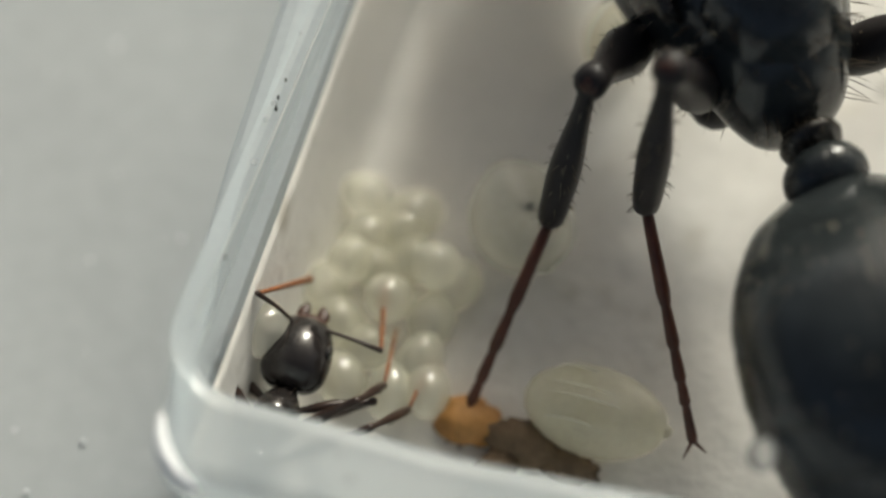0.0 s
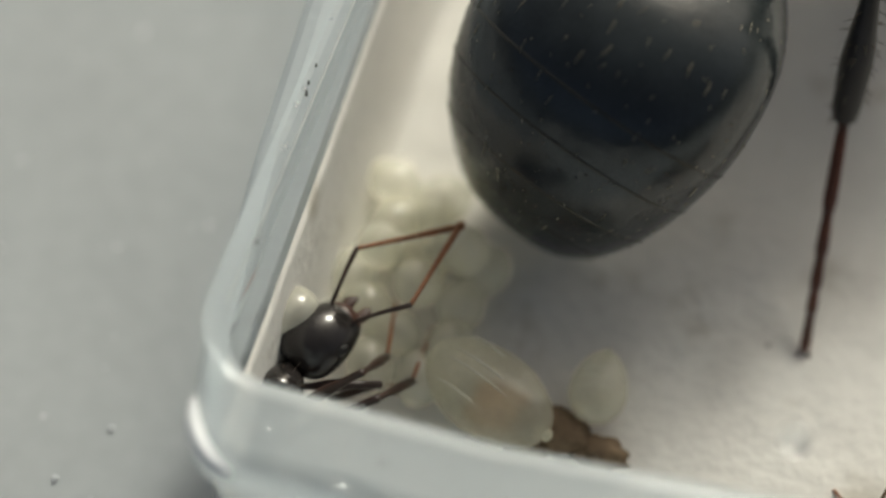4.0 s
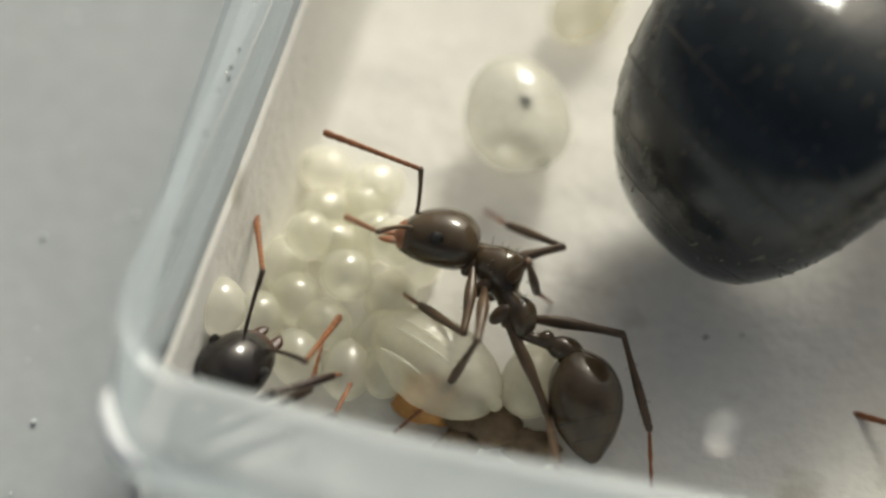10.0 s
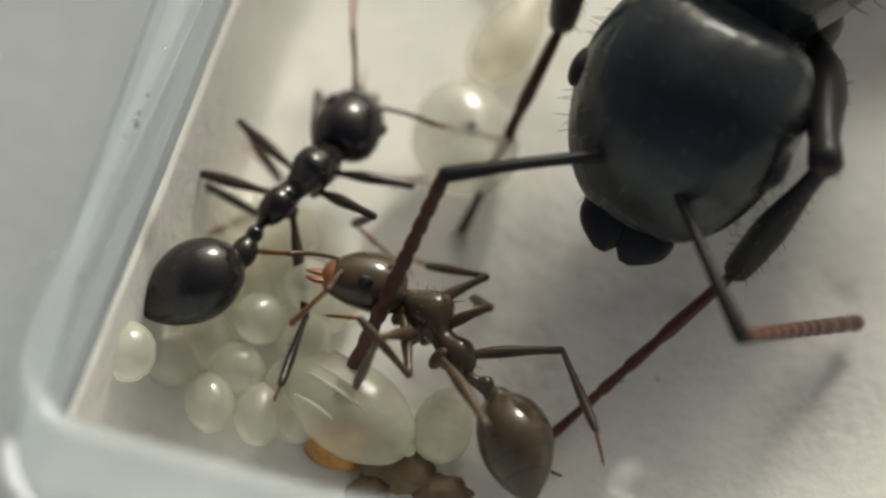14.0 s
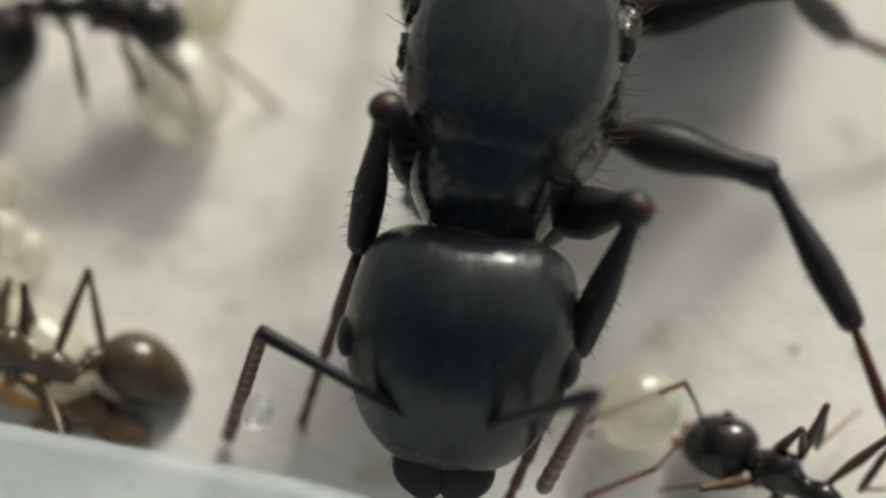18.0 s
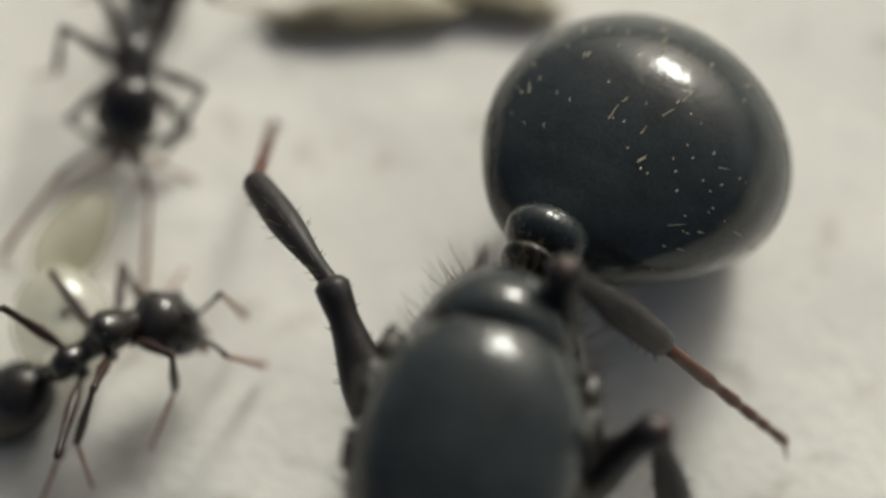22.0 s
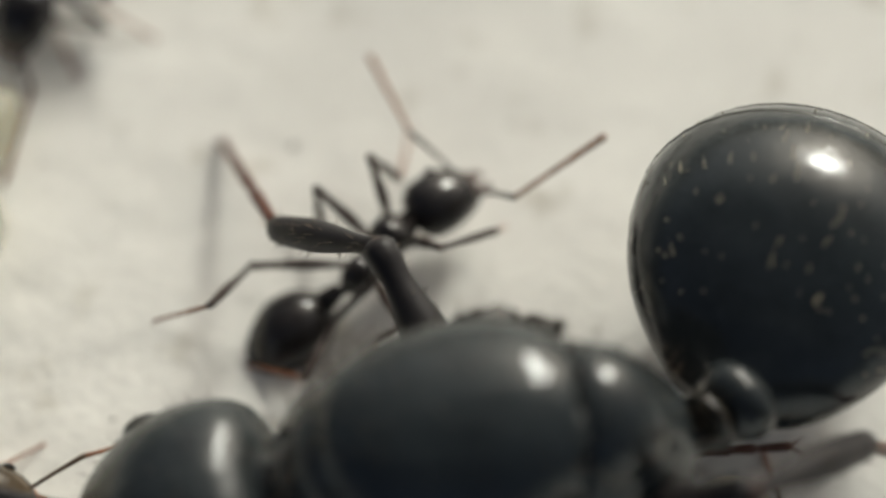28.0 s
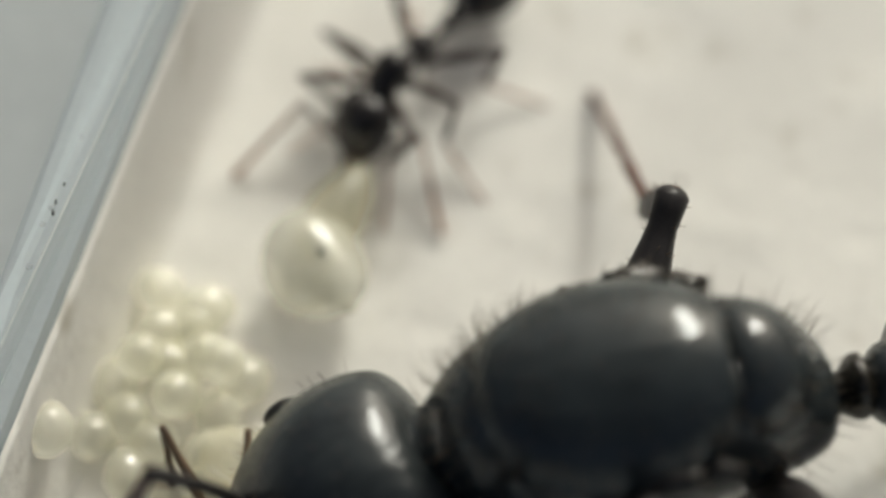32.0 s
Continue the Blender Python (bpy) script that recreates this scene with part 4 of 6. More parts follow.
BLACK = [
    (0, at(1.435, -0.243, 1.15, 0, 0, 71.5)), (0.5, at(1.358, -0.125, 1.15, 0, 0, 71.5)), (1, at(1.387, 0.068, 1.15, 0, 0, 68.6)),
    (1.5, at(1.217, 0.199, 1.15, 0, 0, 69.7)), (2, at(1.454, -0.003, 1.15, 0, 0, 74.8)), (2.5, at(1.426, 0.166, 1.15, 0, 0, 87.4)),
    (3, at(1.453, 0.036, 1.15, 0, 0, 89.1)), (3.5, at(1.140, -0.123, 1.15, 0, 0, 84.3)), (5.5, at(1.360, -0.062, 1.15, 0, 0, 49.3)),
    (6, at(1.494, 0.081, 1.15, 0, 0, 49.3)), (6.5, at(1.584, 0.220, 1.15, 0, 0, 54.4)), (7, at(1.694, 0.298, 1.15, 0, 0, 50.4)),
    (7.5, at(1.730, 0.182, 1.15, 0, 0, 42.2)), (8, at(1.620, -0.131, 1.15, 0, 0, 46.9)), (8.5, at(1.767, -0.227, 1.15, 0, 0, 45.6)),
    (9, at(1.587, -0.290, 1.15, 0, 0, 61.2)), (9.5, at(1.171, -0.303, 1.15, 0, 0, 65.9)), (10, at(1.080, -0.555, 1.15, 0, 0, 70.6)),
    (10.5, at(1.210, -0.634, 1.15, 0, 0, 74.5)), (11, at(2.149, -0.671, 1.15, 0, 0, 86.4)), (11.5, at(1.938, -0.159, 1.28, 27, -6, 74.1)),
    (12, at(2.111, 0.394, 1.41, 53, -12, 48.9)), (12.5, at(2.177, 1.151, 1.46, 42, -8, 38.0)), (13, at(2.614, 1.956, 1.50, 32, -4, 46.7)),
    (13.5, at(2.970, 2.490, 1.41, 19, -4, 45.2)), (14.5, at(3.666, 4.102, 1.13, 10, -2, 47.9)), (15.5, at(4.225, 5.629, 0.85, 0, 0, 40.6)),
    (16, at(4.185, 6.337, 0.85, 0, 0, 51.9)), (16.5, at(3.297, 6.375, 0.85, 0, 0, 64.4)), (17, at(3.060, 6.722, 0.85, 0, 0, 76.0)),
    (17.5, at(3.441, 6.000, 1.20, 0, 0, 42.8)), (18, at(4.371, 4.999, 1.55, 0, 0, -4.5)), (18.6, at(4.577, 4.314, 1.50, 0, -5, -13.8)),
    (19, at(5.324, 3.530, 1.37, 0, -8, -31.8)), (19.5, at(5.479, 3.356, 1.31, 0, -9, -30.9)), (20, at(5.759, 3.268, 1.25, 0, -10, -17.8)),
    (20.5, at(6.072, 3.570, 1.30, 0, -8, -6.7)), (21, at(6.497, 3.755, 1.35, 0, -5, 21.3)), (21.5, at(6.345, 3.906, 1.34, 0, -6, 30.3)),
    (22, at(6.327, 3.839, 1.34, 0, -6, 35.0)), (22.5, at(6.263, 3.699, 1.35, 0, -5, 46.0)), (23, at(6.594, 3.879, 1.35, 0, -5, 39.4)),
    (23.5, at(6.311, 3.355, 1.35, 0, -6, 15.1)), (24, at(6.063, 3.025, 1.34, 0, -6, 8.5)), (24.5, at(5.844, 2.971, 1.33, 0, -7, 8.2)),
    (26.5, at(7.025, 1.533, 0.85, 0, 0, 5.4)), (27, at(8.428, 0.877, 0.85, 0, 0, -9.5)), (27.5, at(9.197, 1.930, 0.85, 0, 0, 16.2)),
    (28, at(10.377, 3.155, 0.85, 0, 0, 49.9)), (28.5, at(11.194, 4.256, 0.85, 0, 0, 65.1)), (29, at(12.679, 5.158, 0.85, 0, 0, 43.3)),
    (29.5, at(14.084, 5.622, 0.85, 0, 0, 35.0)), (30, at(15.786, 6.821, 0.85, 0, 0, 37.3)), (31, at(16.729, 7.035, 0.85, 0, 0, 43.1)),
    (32, at(17.322, 6.538, 0.80, 0, 0, 35.0)),
]
BLACK_HEAD = [
    (0, pose(0, 0, 0, 0, -3, 3)), (0.5, pose(0, 0, 0, 0, 24, -1)), (1, pose(0, 0, 0, 0, -1, -5)), (1.5, pose(0, 0, 0, 0, 24, -2)),
    (2, pose(0, 0, 0, 0, 9, -9)), (2.5, pose(0, 0, 0, 0, 24, 3)), (3, pose(0, 0, 0, 0, -10, -65)), (3.5, pose(0, 0, 0, 0, -8, -47)),
    (5.5, pose(0, 0, 0, 0, 1, -15)), (6, pose(0, 0, 0, 0, 8, -16)), (6.5, pose(0, 0, 0, 0, 24, 12)), (7, pose(0, 0, 0, 0, 6, -46)),
    (7.5, pose(0, 0, 0, 0, 24, 14)), (8, pose(0, 0, 0, 0, -11, -20)), (8.5, pose(0, 0, 0, 0, 24, 4)), (9, pose(0, 0, 0, 0, -8, -40)),
    (9.5, pose(0, 0, 0, 0, 24, -4)), (10, pose(0, 0, 0, 0, 8, -18)), (10.5, pose(0, 0, 0, 0, 24, -1)), (11, pose(0, 0, 0, 0, -26, 3)),
    (11.5, pose(0, 0, 0, 0, 24, 0)), (12, pose(0, 0, 0, 40, 22, 52)), (12.5, pose(0, 0, 0, 0, 24, 3)), (13, pose(0, 0, 0, 31, -4, 53)),
    (13.5, pose(0, 0, 0, 21, 5, 45)), (14.5, pose(0, 0, 0, 0, 24, 0)), (15.5, pose(0, 0, 0, 0, 8, 14)), (16, pose(0, 0, 0, 0, -7, 17)),
    (16.5, pose(0, 0, 0, 0, 24, 0)), (17, pose(0, 0, 0, 0, -8, -6)), (17.5, pose(0, 0, 0, 0, 24, 0)), (18, pose(0, 0, 0, 0, 52, 12)),
    (18.6, pose(0, 0, 0, -4, 32, -43)), (19, pose(0, 0, 0, -5, 34, -33)), (19.5, pose(0, 0, 0, 0, 24, -19)), (20, pose(0, 0, 0, -10, 32, -57)),
    (20.5, pose(0, 0, 0, 0, 24, -20)), (21, pose(0, 0, 0, -4, 38, -38)), (21.5, pose(0, 0, 0, 0, 24, -7)), (22, pose(0, 0, 0, -4, 45, -31)),
    (22.5, pose(0, 0, 0, 0, 24, -1)), (23, pose(0, 0, 0, -3, 35, -32)), (23.5, pose(0, 0, 0, 0, 24, -19)), (24, pose(0, 0, 0, -5, 25, -54)),
    (24.5, pose(0, 0, 0, -6, 26, -60)), (26.5, pose(0, 0, 0, 0, 18, -40)), (27, pose(0, 0, 0, 0, 15, -22)), (27.5, pose(0, 0, 0, 0, 24, 10)),
    (28, pose(0, 0, 0, 0, 2, -14)), (28.5, pose(0, 0, 0, 0, 24, -1)), (29, pose(0, 0, 0, 0, -1, -23)), (29.5, pose(0, 0, 0, 0, 24, 0)),
    (30, pose(0, 0, 0, 0, 2, -3)), (31, pose(0, 0, 0, 0, 24, 0)), (32, pose(0, 0, 0, 0, 24, 0)),
]
BLACK_TAIL = [
    (0, pose(0, 0, 0, 0, 0, 48), pose(0, 0, 0, 0, 0, 95)), (0.5, pose(0, 0, 0, 0, 0, 45), pose(0, 0, 0, 0, 0, 90)),
    (1, pose(0, 0, 0, 0, 0, 40), pose(0, 0, 0, 0, 0, 80)), (1.5, pose(0, 0, 0, 0, 0, 40), pose(0, 0, 0, 0, 0, 80)),
    (2, pose(0, 0, 0, 0, 0, 45), pose(0, 0, 0, 0, 0, 90)), (2.5, pose(0, 0, 0, 0, 0, 40), pose(0, 0, 0, 0, 0, 80)),
    (3, pose(0, 0, 0, 0, 0, 48), pose(0, 0, 0, 0, 0, 95)), (3.5, pose(0, 0, 0, 0, 0, 48), pose(0, 0, 0, 0, 0, 95)),
    (5.5, pose(0, 0, 0, 0, 0, 48), pose(0, 0, 0, 0, 0, 95)), (6, pose(0, 0, 0, 0, 0, 48), pose(0, 0, 0, 0, 0, 95)),
    (6.5, pose(0, 0, 0, 0, 0, 48), pose(0, 0, 0, 0, 0, 95)), (7, pose(0, 0, 0, 0, 0, 48), pose(0, 0, 0, 0, 0, 95)),
    (7.5, pose(0, 0, 0, 0, 0, 48), pose(0, 0, 0, 0, 0, 95)), (8, pose(0, 0, 0, 0, 0, 48), pose(0, 0, 0, 0, 0, 95)),
    (8.5, pose(0, 0, 0, 0, 0, 48), pose(0, 0, 0, 0, 0, 95)), (9, pose(0, 0, 0, 0, 0, 48), pose(0, 0, 0, 0, 0, 95)),
    (9.5, pose(0, 0, 0, 0, 0, 48), pose(0, 0, 0, 0, 0, 95)), (10, pose(0, 0, 0, 0, 0, 48), pose(0, 0, 0, 0, 0, 95)),
    (10.5, pose(0, 0, 0, 0, 0, 48), pose(0, 0, 0, 0, 0, 95)), (11, pose(0, 0, 0, 0, 0, 48), pose(0, 0, 0, 0, 0, 95)),
    (11.5, pose(0, 0, 0, 0, 0, 25), pose(0, 0, 0, 0, 0, 50)), (12, pose(0, 0, 0, 0, -50, 65), pose(0, 0, 0, 0, 51, -39)),
    (12.5, pose(0, 0, 0, 0, 0, -2), pose(0, 0, 0, 0, 0, -4)), (13, pose(0, 0, 0, 0, 21, 21), pose(0, 0, 0, 0, -5, -12)),
    (13.5, pose(0, 0, 0, 0, 18, 19), pose(0, 0, 0, 0, -6, -23)), (14.5, pose(0, 0, 0, 0, 0, 0), pose(0, 0, 0, 0, 0, 0)),
    (15.5, pose(0, 0, 0, 0, -56, -84), pose(0, 0, 0, 0, -17, 4)), (16, pose(0, 0, 0, 0, -54, -21), pose(0, 0, 0, 0, -54, -21)),
    (16.5, pose(0, 0, 0, 0, 0, 3), pose(0, 0, 0, 0, 0, 6)), (17, pose(0, 0, 0, 0, -56, -12), pose(0, 0, 0, 0, -56, -12)),
    (17.5, pose(0, 0, 0, 0, 0, 12), pose(0, 0, 0, 0, 0, 23)), (18, pose(0, 0, 0, 0, -48, -39), pose(0, 0, 0, 0, -38, 63)),
    (18.6, pose(0, 0, 0, 0, -40, -40), pose(0, 0, 0, 0, -23, 27)), (19, pose(0, 0, 0, 0, -16, 0), pose(0, 0, 0, 0, -9, 31)),
    (19.5, pose(0, 0, 0, 0, 0, 12), pose(0, 0, 0, 0, 0, 23)), (20, pose(0, 0, 0, 0, -32, -32), pose(0, 0, 0, 0, -19, 19)),
    (20.5, pose(0, 0, 0, 0, 0, 12), pose(0, 0, 0, 0, 0, 24)), (21, pose(0, 0, 0, 0, -52, -52), pose(0, 0, 0, 0, -30, 2)),
    (21.5, pose(0, 0, 0, 0, 0, 4), pose(0, 0, 0, 0, 0, 8)), (22, pose(0, 0, 0, 0, -59, -77), pose(0, 0, 0, 0, -27, -5)),
    (22.5, pose(0, 0, 0, 0, 0, 1), pose(0, 0, 0, 0, 0, 2)), (23, pose(0, 0, 0, 0, -48, -66), pose(0, 0, 0, 0, -33, -15)),
    (23.5, pose(0, 0, 0, 0, 0, 11), pose(0, 0, 0, 0, 0, 22)), (24, pose(0, 0, 0, 0, -48, -82), pose(0, 0, 0, 0, -27, 1)),
    (24.5, pose(0, 0, 0, 0, -53, -89), pose(0, 0, 0, 0, -22, -1)), (26.5, pose(0, 0, 0, 0, -54, -34), pose(0, 0, 0, 0, -23, -18)),
    (27, pose(0, 0, 0, 0, -28, -54), pose(0, 0, 0, 0, -1, 9)), (27.5, pose(0, 0, 0, 0, 0, -6), pose(0, 0, 0, 0, 0, -12)),
    (28, pose(0, 0, 0, 0, -60, -63), pose(0, 0, 0, 0, -13, -9)), (28.5, pose(0, 0, 0, 0, 0, 0), pose(0, 0, 0, 0, 0, 1)),
    (29, pose(0, 0, 0, 0, -62, -60), pose(0, 0, 0, 0, -21, -4)), (29.5, pose(0, 0, 0, 0, 0, 0), pose(0, 0, 0, 0, 0, 0)),
    (30, pose(0, 0, 0, 0, -48, -16), pose(0, 0, 0, 0, -48, -16)), (31, pose(0, 0, 0, 0, 0, 0), pose(0, 0, 0, 0, 0, 0)),
    (32, pose(0, 0, 0, 0, 0, 0), pose(0, 0, 0, 0, 0, 0)),
]
BROWN = [
    (0, at(13.2, -3.2, 1.05, 0, 0, 120.0)), (3.5, at(10.6, -2.9, 1.05, 0, 0, 120.0)), (4.5, at(6.678, -1.950, 1.09, 31, 0, 113.0)),
    (5.5, at(6.081, -0.767, 1.09, 31, 0, 103.0)), (6, at(5.895, -0.065, 1.09, 31, 0, 92.7)), (6.5, at(5.350, 0.490, 1.09, 44, 0, 111.7)),
    (7, at(5.159, 1.234, 1.08, 57, 0, 117.2)), (7.5, at(4.951, 1.346, 1.08, 57, 0, 123.0)), (8, at(4.817, 1.437, 1.08, 57, 0, 122.8)),
    (8.5, at(4.529, 1.287, 1.08, 57, 0, 122.1)), (9, at(4.646, 1.439, 1.08, 57, 0, 120.0)), (9.5, at(4.444, 1.470, 1.08, 57, 0, 116.5)),
    (10, at(4.641, 1.375, 1.08, 57, 0, 117.1)), (10.5, at(4.348, 1.459, 1.08, 57, 0, 116.6)), (11, at(4.607, 1.465, 1.08, 57, 0, 115.1)),
    (11.5, at(4.486, 1.444, 1.08, 57, 0, 113.8)), (12, at(4.583, 1.483, 1.08, 57, 0, 112.8)), (12.5, at(4.563, 1.542, 1.08, 57, 0, 114.9)),
    (13, at(4.594, 1.449, 1.08, 57, 0, 112.2)), (13.5, at(4.841, 1.463, 1.08, 57, 0, 111.8)), (14.5, at(4.919, 1.245, 1.08, 51, 0, 144.5)),
    (15.5, at(5.236, 0.864, 1.09, 46, 0, 143.4)), (16, at(4.776, 0.692, 1.08, 48, 0, 153.3)), (16.5, at(3.994, 0.194, 1.09, 42, 0, 160.8)),
    (17, at(4.128, 0.051, 1.09, 37, 0, 166.3)), (17.5, at(3.779, 0.116, 1.09, 37, 0, 167.4)), (18, at(3.813, 0.241, 1.09, 37, 0, 165.8)),
    (18.5, at(4.090, 0.196, 1.09, 37, 0, 162.4)), (19, at(4.419, 0.197, 1.09, 37, 0, 166.1)), (20, at(4.528, 0.245, 1.09, 37, 0, 169.8)),
    (24, at(4.745, 0.453, 1.05, 0, 0, 185.0)), (28.5, at(4.890, -0.119, 1.05, 0, 0, 360.0)), (29, at(3.988, -0.034, 1.05, 0, 0, 360.0)),
    (30, at(3.930, -0.187, 1.05, 0, 0, 360.0)), (32, at(3.711, -0.153, 1.05, 0, 0, 370.0)),
]
BROWN_HEAD = [
    (0, pose(0, 0, 0, 0, 24, 0)), (3.5, pose(0, 0, 0, 0, 24, 0)), (4.5, pose(0, 0, 0, 0, 24, 0)), (5.5, pose(0, 0, 0, 0, 36, 25)),
    (6, pose(0, 0, 0, 2, 43, 17)), (6.5, pose(0, 0, 0, 0, 24, -3)), (7, pose(0, 0, 0, 0, 53, -1)), (7.5, pose(0, 0, 0, 0, 24, -1)),
    (8, pose(0, 0, 0, -3, 39, 38)), (8.5, pose(0, 0, 0, 0, 24, -4)), (9, pose(0, 0, 0, -1, 42, 42)), (9.5, pose(0, 0, 0, 0, 24, 1)),
    (10, pose(0, 0, 0, 1, 35, 40)), (10.5, pose(0, 0, 0, 0, 24, 0)), (11, pose(0, 0, 0, 2, 34, 42)), (11.5, pose(0, 0, 0, 0, 24, 5)),
    (12, pose(0, 0, 0, 4, 35, 44)), (12.5, pose(0, 0, 0, 0, 24, 8)), (13, pose(0, 0, 0, 4, 35, 44)), (13.5, pose(0, 0, 0, 3, 19, 36)),
    (14.5, pose(0, 0, 0, 0, 24, 37)), (15.5, pose(0, 0, 0, 24, 52, 60)), (16, pose(0, 0, 0, 14, 52, 49)), (16.5, pose(0, 0, 0, 0, 24, 11)),
    (17, pose(0, 0, 0, 0, 43, -6)), (17.5, pose(0, 0, 0, 0, 24, 6)), (18, pose(0, 0, 0, 1, 39, 16)), (18.5, pose(0, 0, 0, 0, 24, 10)),
    (19, pose(0, 0, 0, 0, 40, -2)), (20, pose(0, 0, 0, 0, 24, 0)), (24, pose(0, 0, 0, 0, 24, 0)), (28.5, pose(0, 0, 0, 0, 24, 0)),
    (29, pose(0, 0, 0, 0, 24, 0)), (30, pose(0, 0, 0, 0, 24, 0)), (32, pose(0, 0, 0, 0, 24, 0)),
]
BROWN_TAIL = [
    (0, pose(0, 0, 0, 0, 0, 0), pose(0, 0, 0, 0, 0, 0)), (3.5, pose(0, 0, 0, 0, 0, 0), pose(0, 0, 0, 0, 0, 0)),
    (4.5, pose(0, 0, 0, 0, 0, 0), pose(0, 0, 0, 0, 0, 0)), (5.5, pose(0, 0, 0, 0, 0, 0), pose(0, 0, 0, 0, 0, 0)),
    (6, pose(0, 0, 0, 0, -21, 60), pose(0, 0, 0, 0, -24, 60)), (6.5, pose(0, 0, 0, 0, 0, 2), pose(0, 0, 0, 0, 0, 4)),
    (7, pose(0, 0, 0, 0, 12, 43), pose(0, 0, 0, 0, -23, 45)), (7.5, pose(0, 0, 0, 0, 0, 0), pose(0, 0, 0, 0, 0, 1)),
    (8, pose(0, 0, 0, 0, 25, 25), pose(0, 0, 0, 0, -33, 27)), (8.5, pose(0, 0, 0, 0, 0, 2), pose(0, 0, 0, 0, 0, 5)),
    (9, pose(0, 0, 0, 0, 18, 26), pose(0, 0, 0, 0, -18, 13)), (9.5, pose(0, 0, 0, 0, 0, 0), pose(0, 0, 0, 0, 0, -1)),
    (10, pose(0, 0, 0, 0, 25, 43), pose(0, 0, 0, 0, -22, 12)), (10.5, pose(0, 0, 0, 0, 0, 0), pose(0, 0, 0, 0, 0, 0)),
    (11, pose(0, 0, 0, 0, 25, 31), pose(0, 0, 0, 0, -31, 8)), (11.5, pose(0, 0, 0, 0, 0, -3), pose(0, 0, 0, 0, 0, -6)),
    (12, pose(0, 0, 0, 0, 25, 33), pose(0, 0, 0, 0, -26, 11)), (12.5, pose(0, 0, 0, 0, 0, -5), pose(0, 0, 0, 0, 0, -10)),
    (13, pose(0, 0, 0, 0, 26, 34), pose(0, 0, 0, 0, -25, 11)), (13.5, pose(0, 0, 0, 0, 15, 60), pose(0, 0, 0, 0, -36, 37)),
    (14.5, pose(0, 0, 0, 0, 0, -22), pose(0, 0, 0, 0, 0, -44)), (15.5, pose(0, 0, 0, 0, 10, 83), pose(0, 0, 0, 0, -60, -8)),
    (16, pose(0, 0, 0, 0, 12, 41), pose(0, 0, 0, 0, -61, -10)), (16.5, pose(0, 0, 0, 0, 0, -6), pose(0, 0, 0, 0, 0, -13)),
    (17, pose(0, 0, 0, 0, 1, 101), pose(0, 0, 0, 0, -36, 5)), (17.5, pose(0, 0, 0, 0, 0, -4), pose(0, 0, 0, 0, 0, -8)),
    (18, pose(0, 0, 0, 0, 1, 78), pose(0, 0, 0, 0, -17, 18)), (18.5, pose(0, 0, 0, 0, 0, -6), pose(0, 0, 0, 0, 0, -12)),
    (19, pose(0, 0, 0, 0, -13, 97), pose(0, 0, 0, 0, -22, 31)), (20, pose(0, 0, 0, 0, 0, 0), pose(0, 0, 0, 0, 0, 0)),
    (24, pose(0, 0, 0, 0, 0, 0), pose(0, 0, 0, 0, 0, 0)), (28.5, pose(0, 0, 0, 0, 0, 0), pose(0, 0, 0, 0, 0, 0)),
    (29, pose(0, 0, 0, 0, 0, 0), pose(0, 0, 0, 0, 0, 0)), (30, pose(0, 0, 0, 0, 0, 0), pose(0, 0, 0, 0, 0, 0)),
    (32, pose(0, 0, 0, 0, 0, 0), pose(0, 0, 0, 0, 0, 0)),
]
CARRIER = [
    (0, at(13.218, -1.773, 0.80, 0, 0, 170.0)), (5.5, at(9.602, -2.171, 0.80, 0, 0, 165.0)), (7.5, at(8.533, -0.589, 0.80, 0, 0, 165.0)),
    (8, at(10.203, 0.270, 0.80, 0, 0, 165.0)), (9, at(11.5, -1.3, 0.80, 0, 0, 165.0)), (13.5, at(12.743, -1.319, 0.80, 0, 0, 170.0)),
    (15.5, at(14.320, -1.420, 0.80, 0, 0, 165.0)), (16.5, at(14.114, -1.313, 0.80, 0, 0, 160.0)), (17, at(13.641, -0.922, 0.80, 0, 0, 155.0)),
    (17.5, at(13.227, -0.973, 0.80, 0, 0, 143.9)), (18, at(13.057, -1.248, 0.80, 0, 0, 147.8)), (18.6, at(13.227, -1.577, 0.80, 0, 0, 140.0)),
    (19, at(13.568, -1.749, 0.80, 0, 0, 135.0)), (20, at(14.376, -2.274, 0.80, 0, 0, 135.0)), (32, at(16.075, -1.254, 0.80, 0, 0, 135.0)),
]
CARRIER_HEAD = [
    (0, pose(0, 0, 0, 0, 24, 0)), (5.5, pose(0, 0, 0, 0, 24, 0)), (7.5, pose(0, 0, 0, 0, 24, 0)), (8, pose(0, 0, 0, 0, 24, 0)),
    (9, pose(0, 0, 0, 0, 24, 0)), (13.5, pose(0, 0, 0, 0, 24, 0)), (15.5, pose(0, 0, 0, 0, 24, 0)), (16.5, pose(0, 0, 0, 0, 24, 0)),
    (17, pose(0, 0, 0, 0, 24, -4)), (17.5, pose(0, 0, 0, 0, 24, -8)), (18, pose(0, 0, 0, 0, 24, -5)), (18.6, pose(0, 0, 0, 0, 24, -9)),
    (19, pose(0, 0, 0, 0, 24, -6)), (20, pose(0, 0, 0, 0, 24, 0)), (32, pose(0, 0, 0, 0, 24, 0)),
]
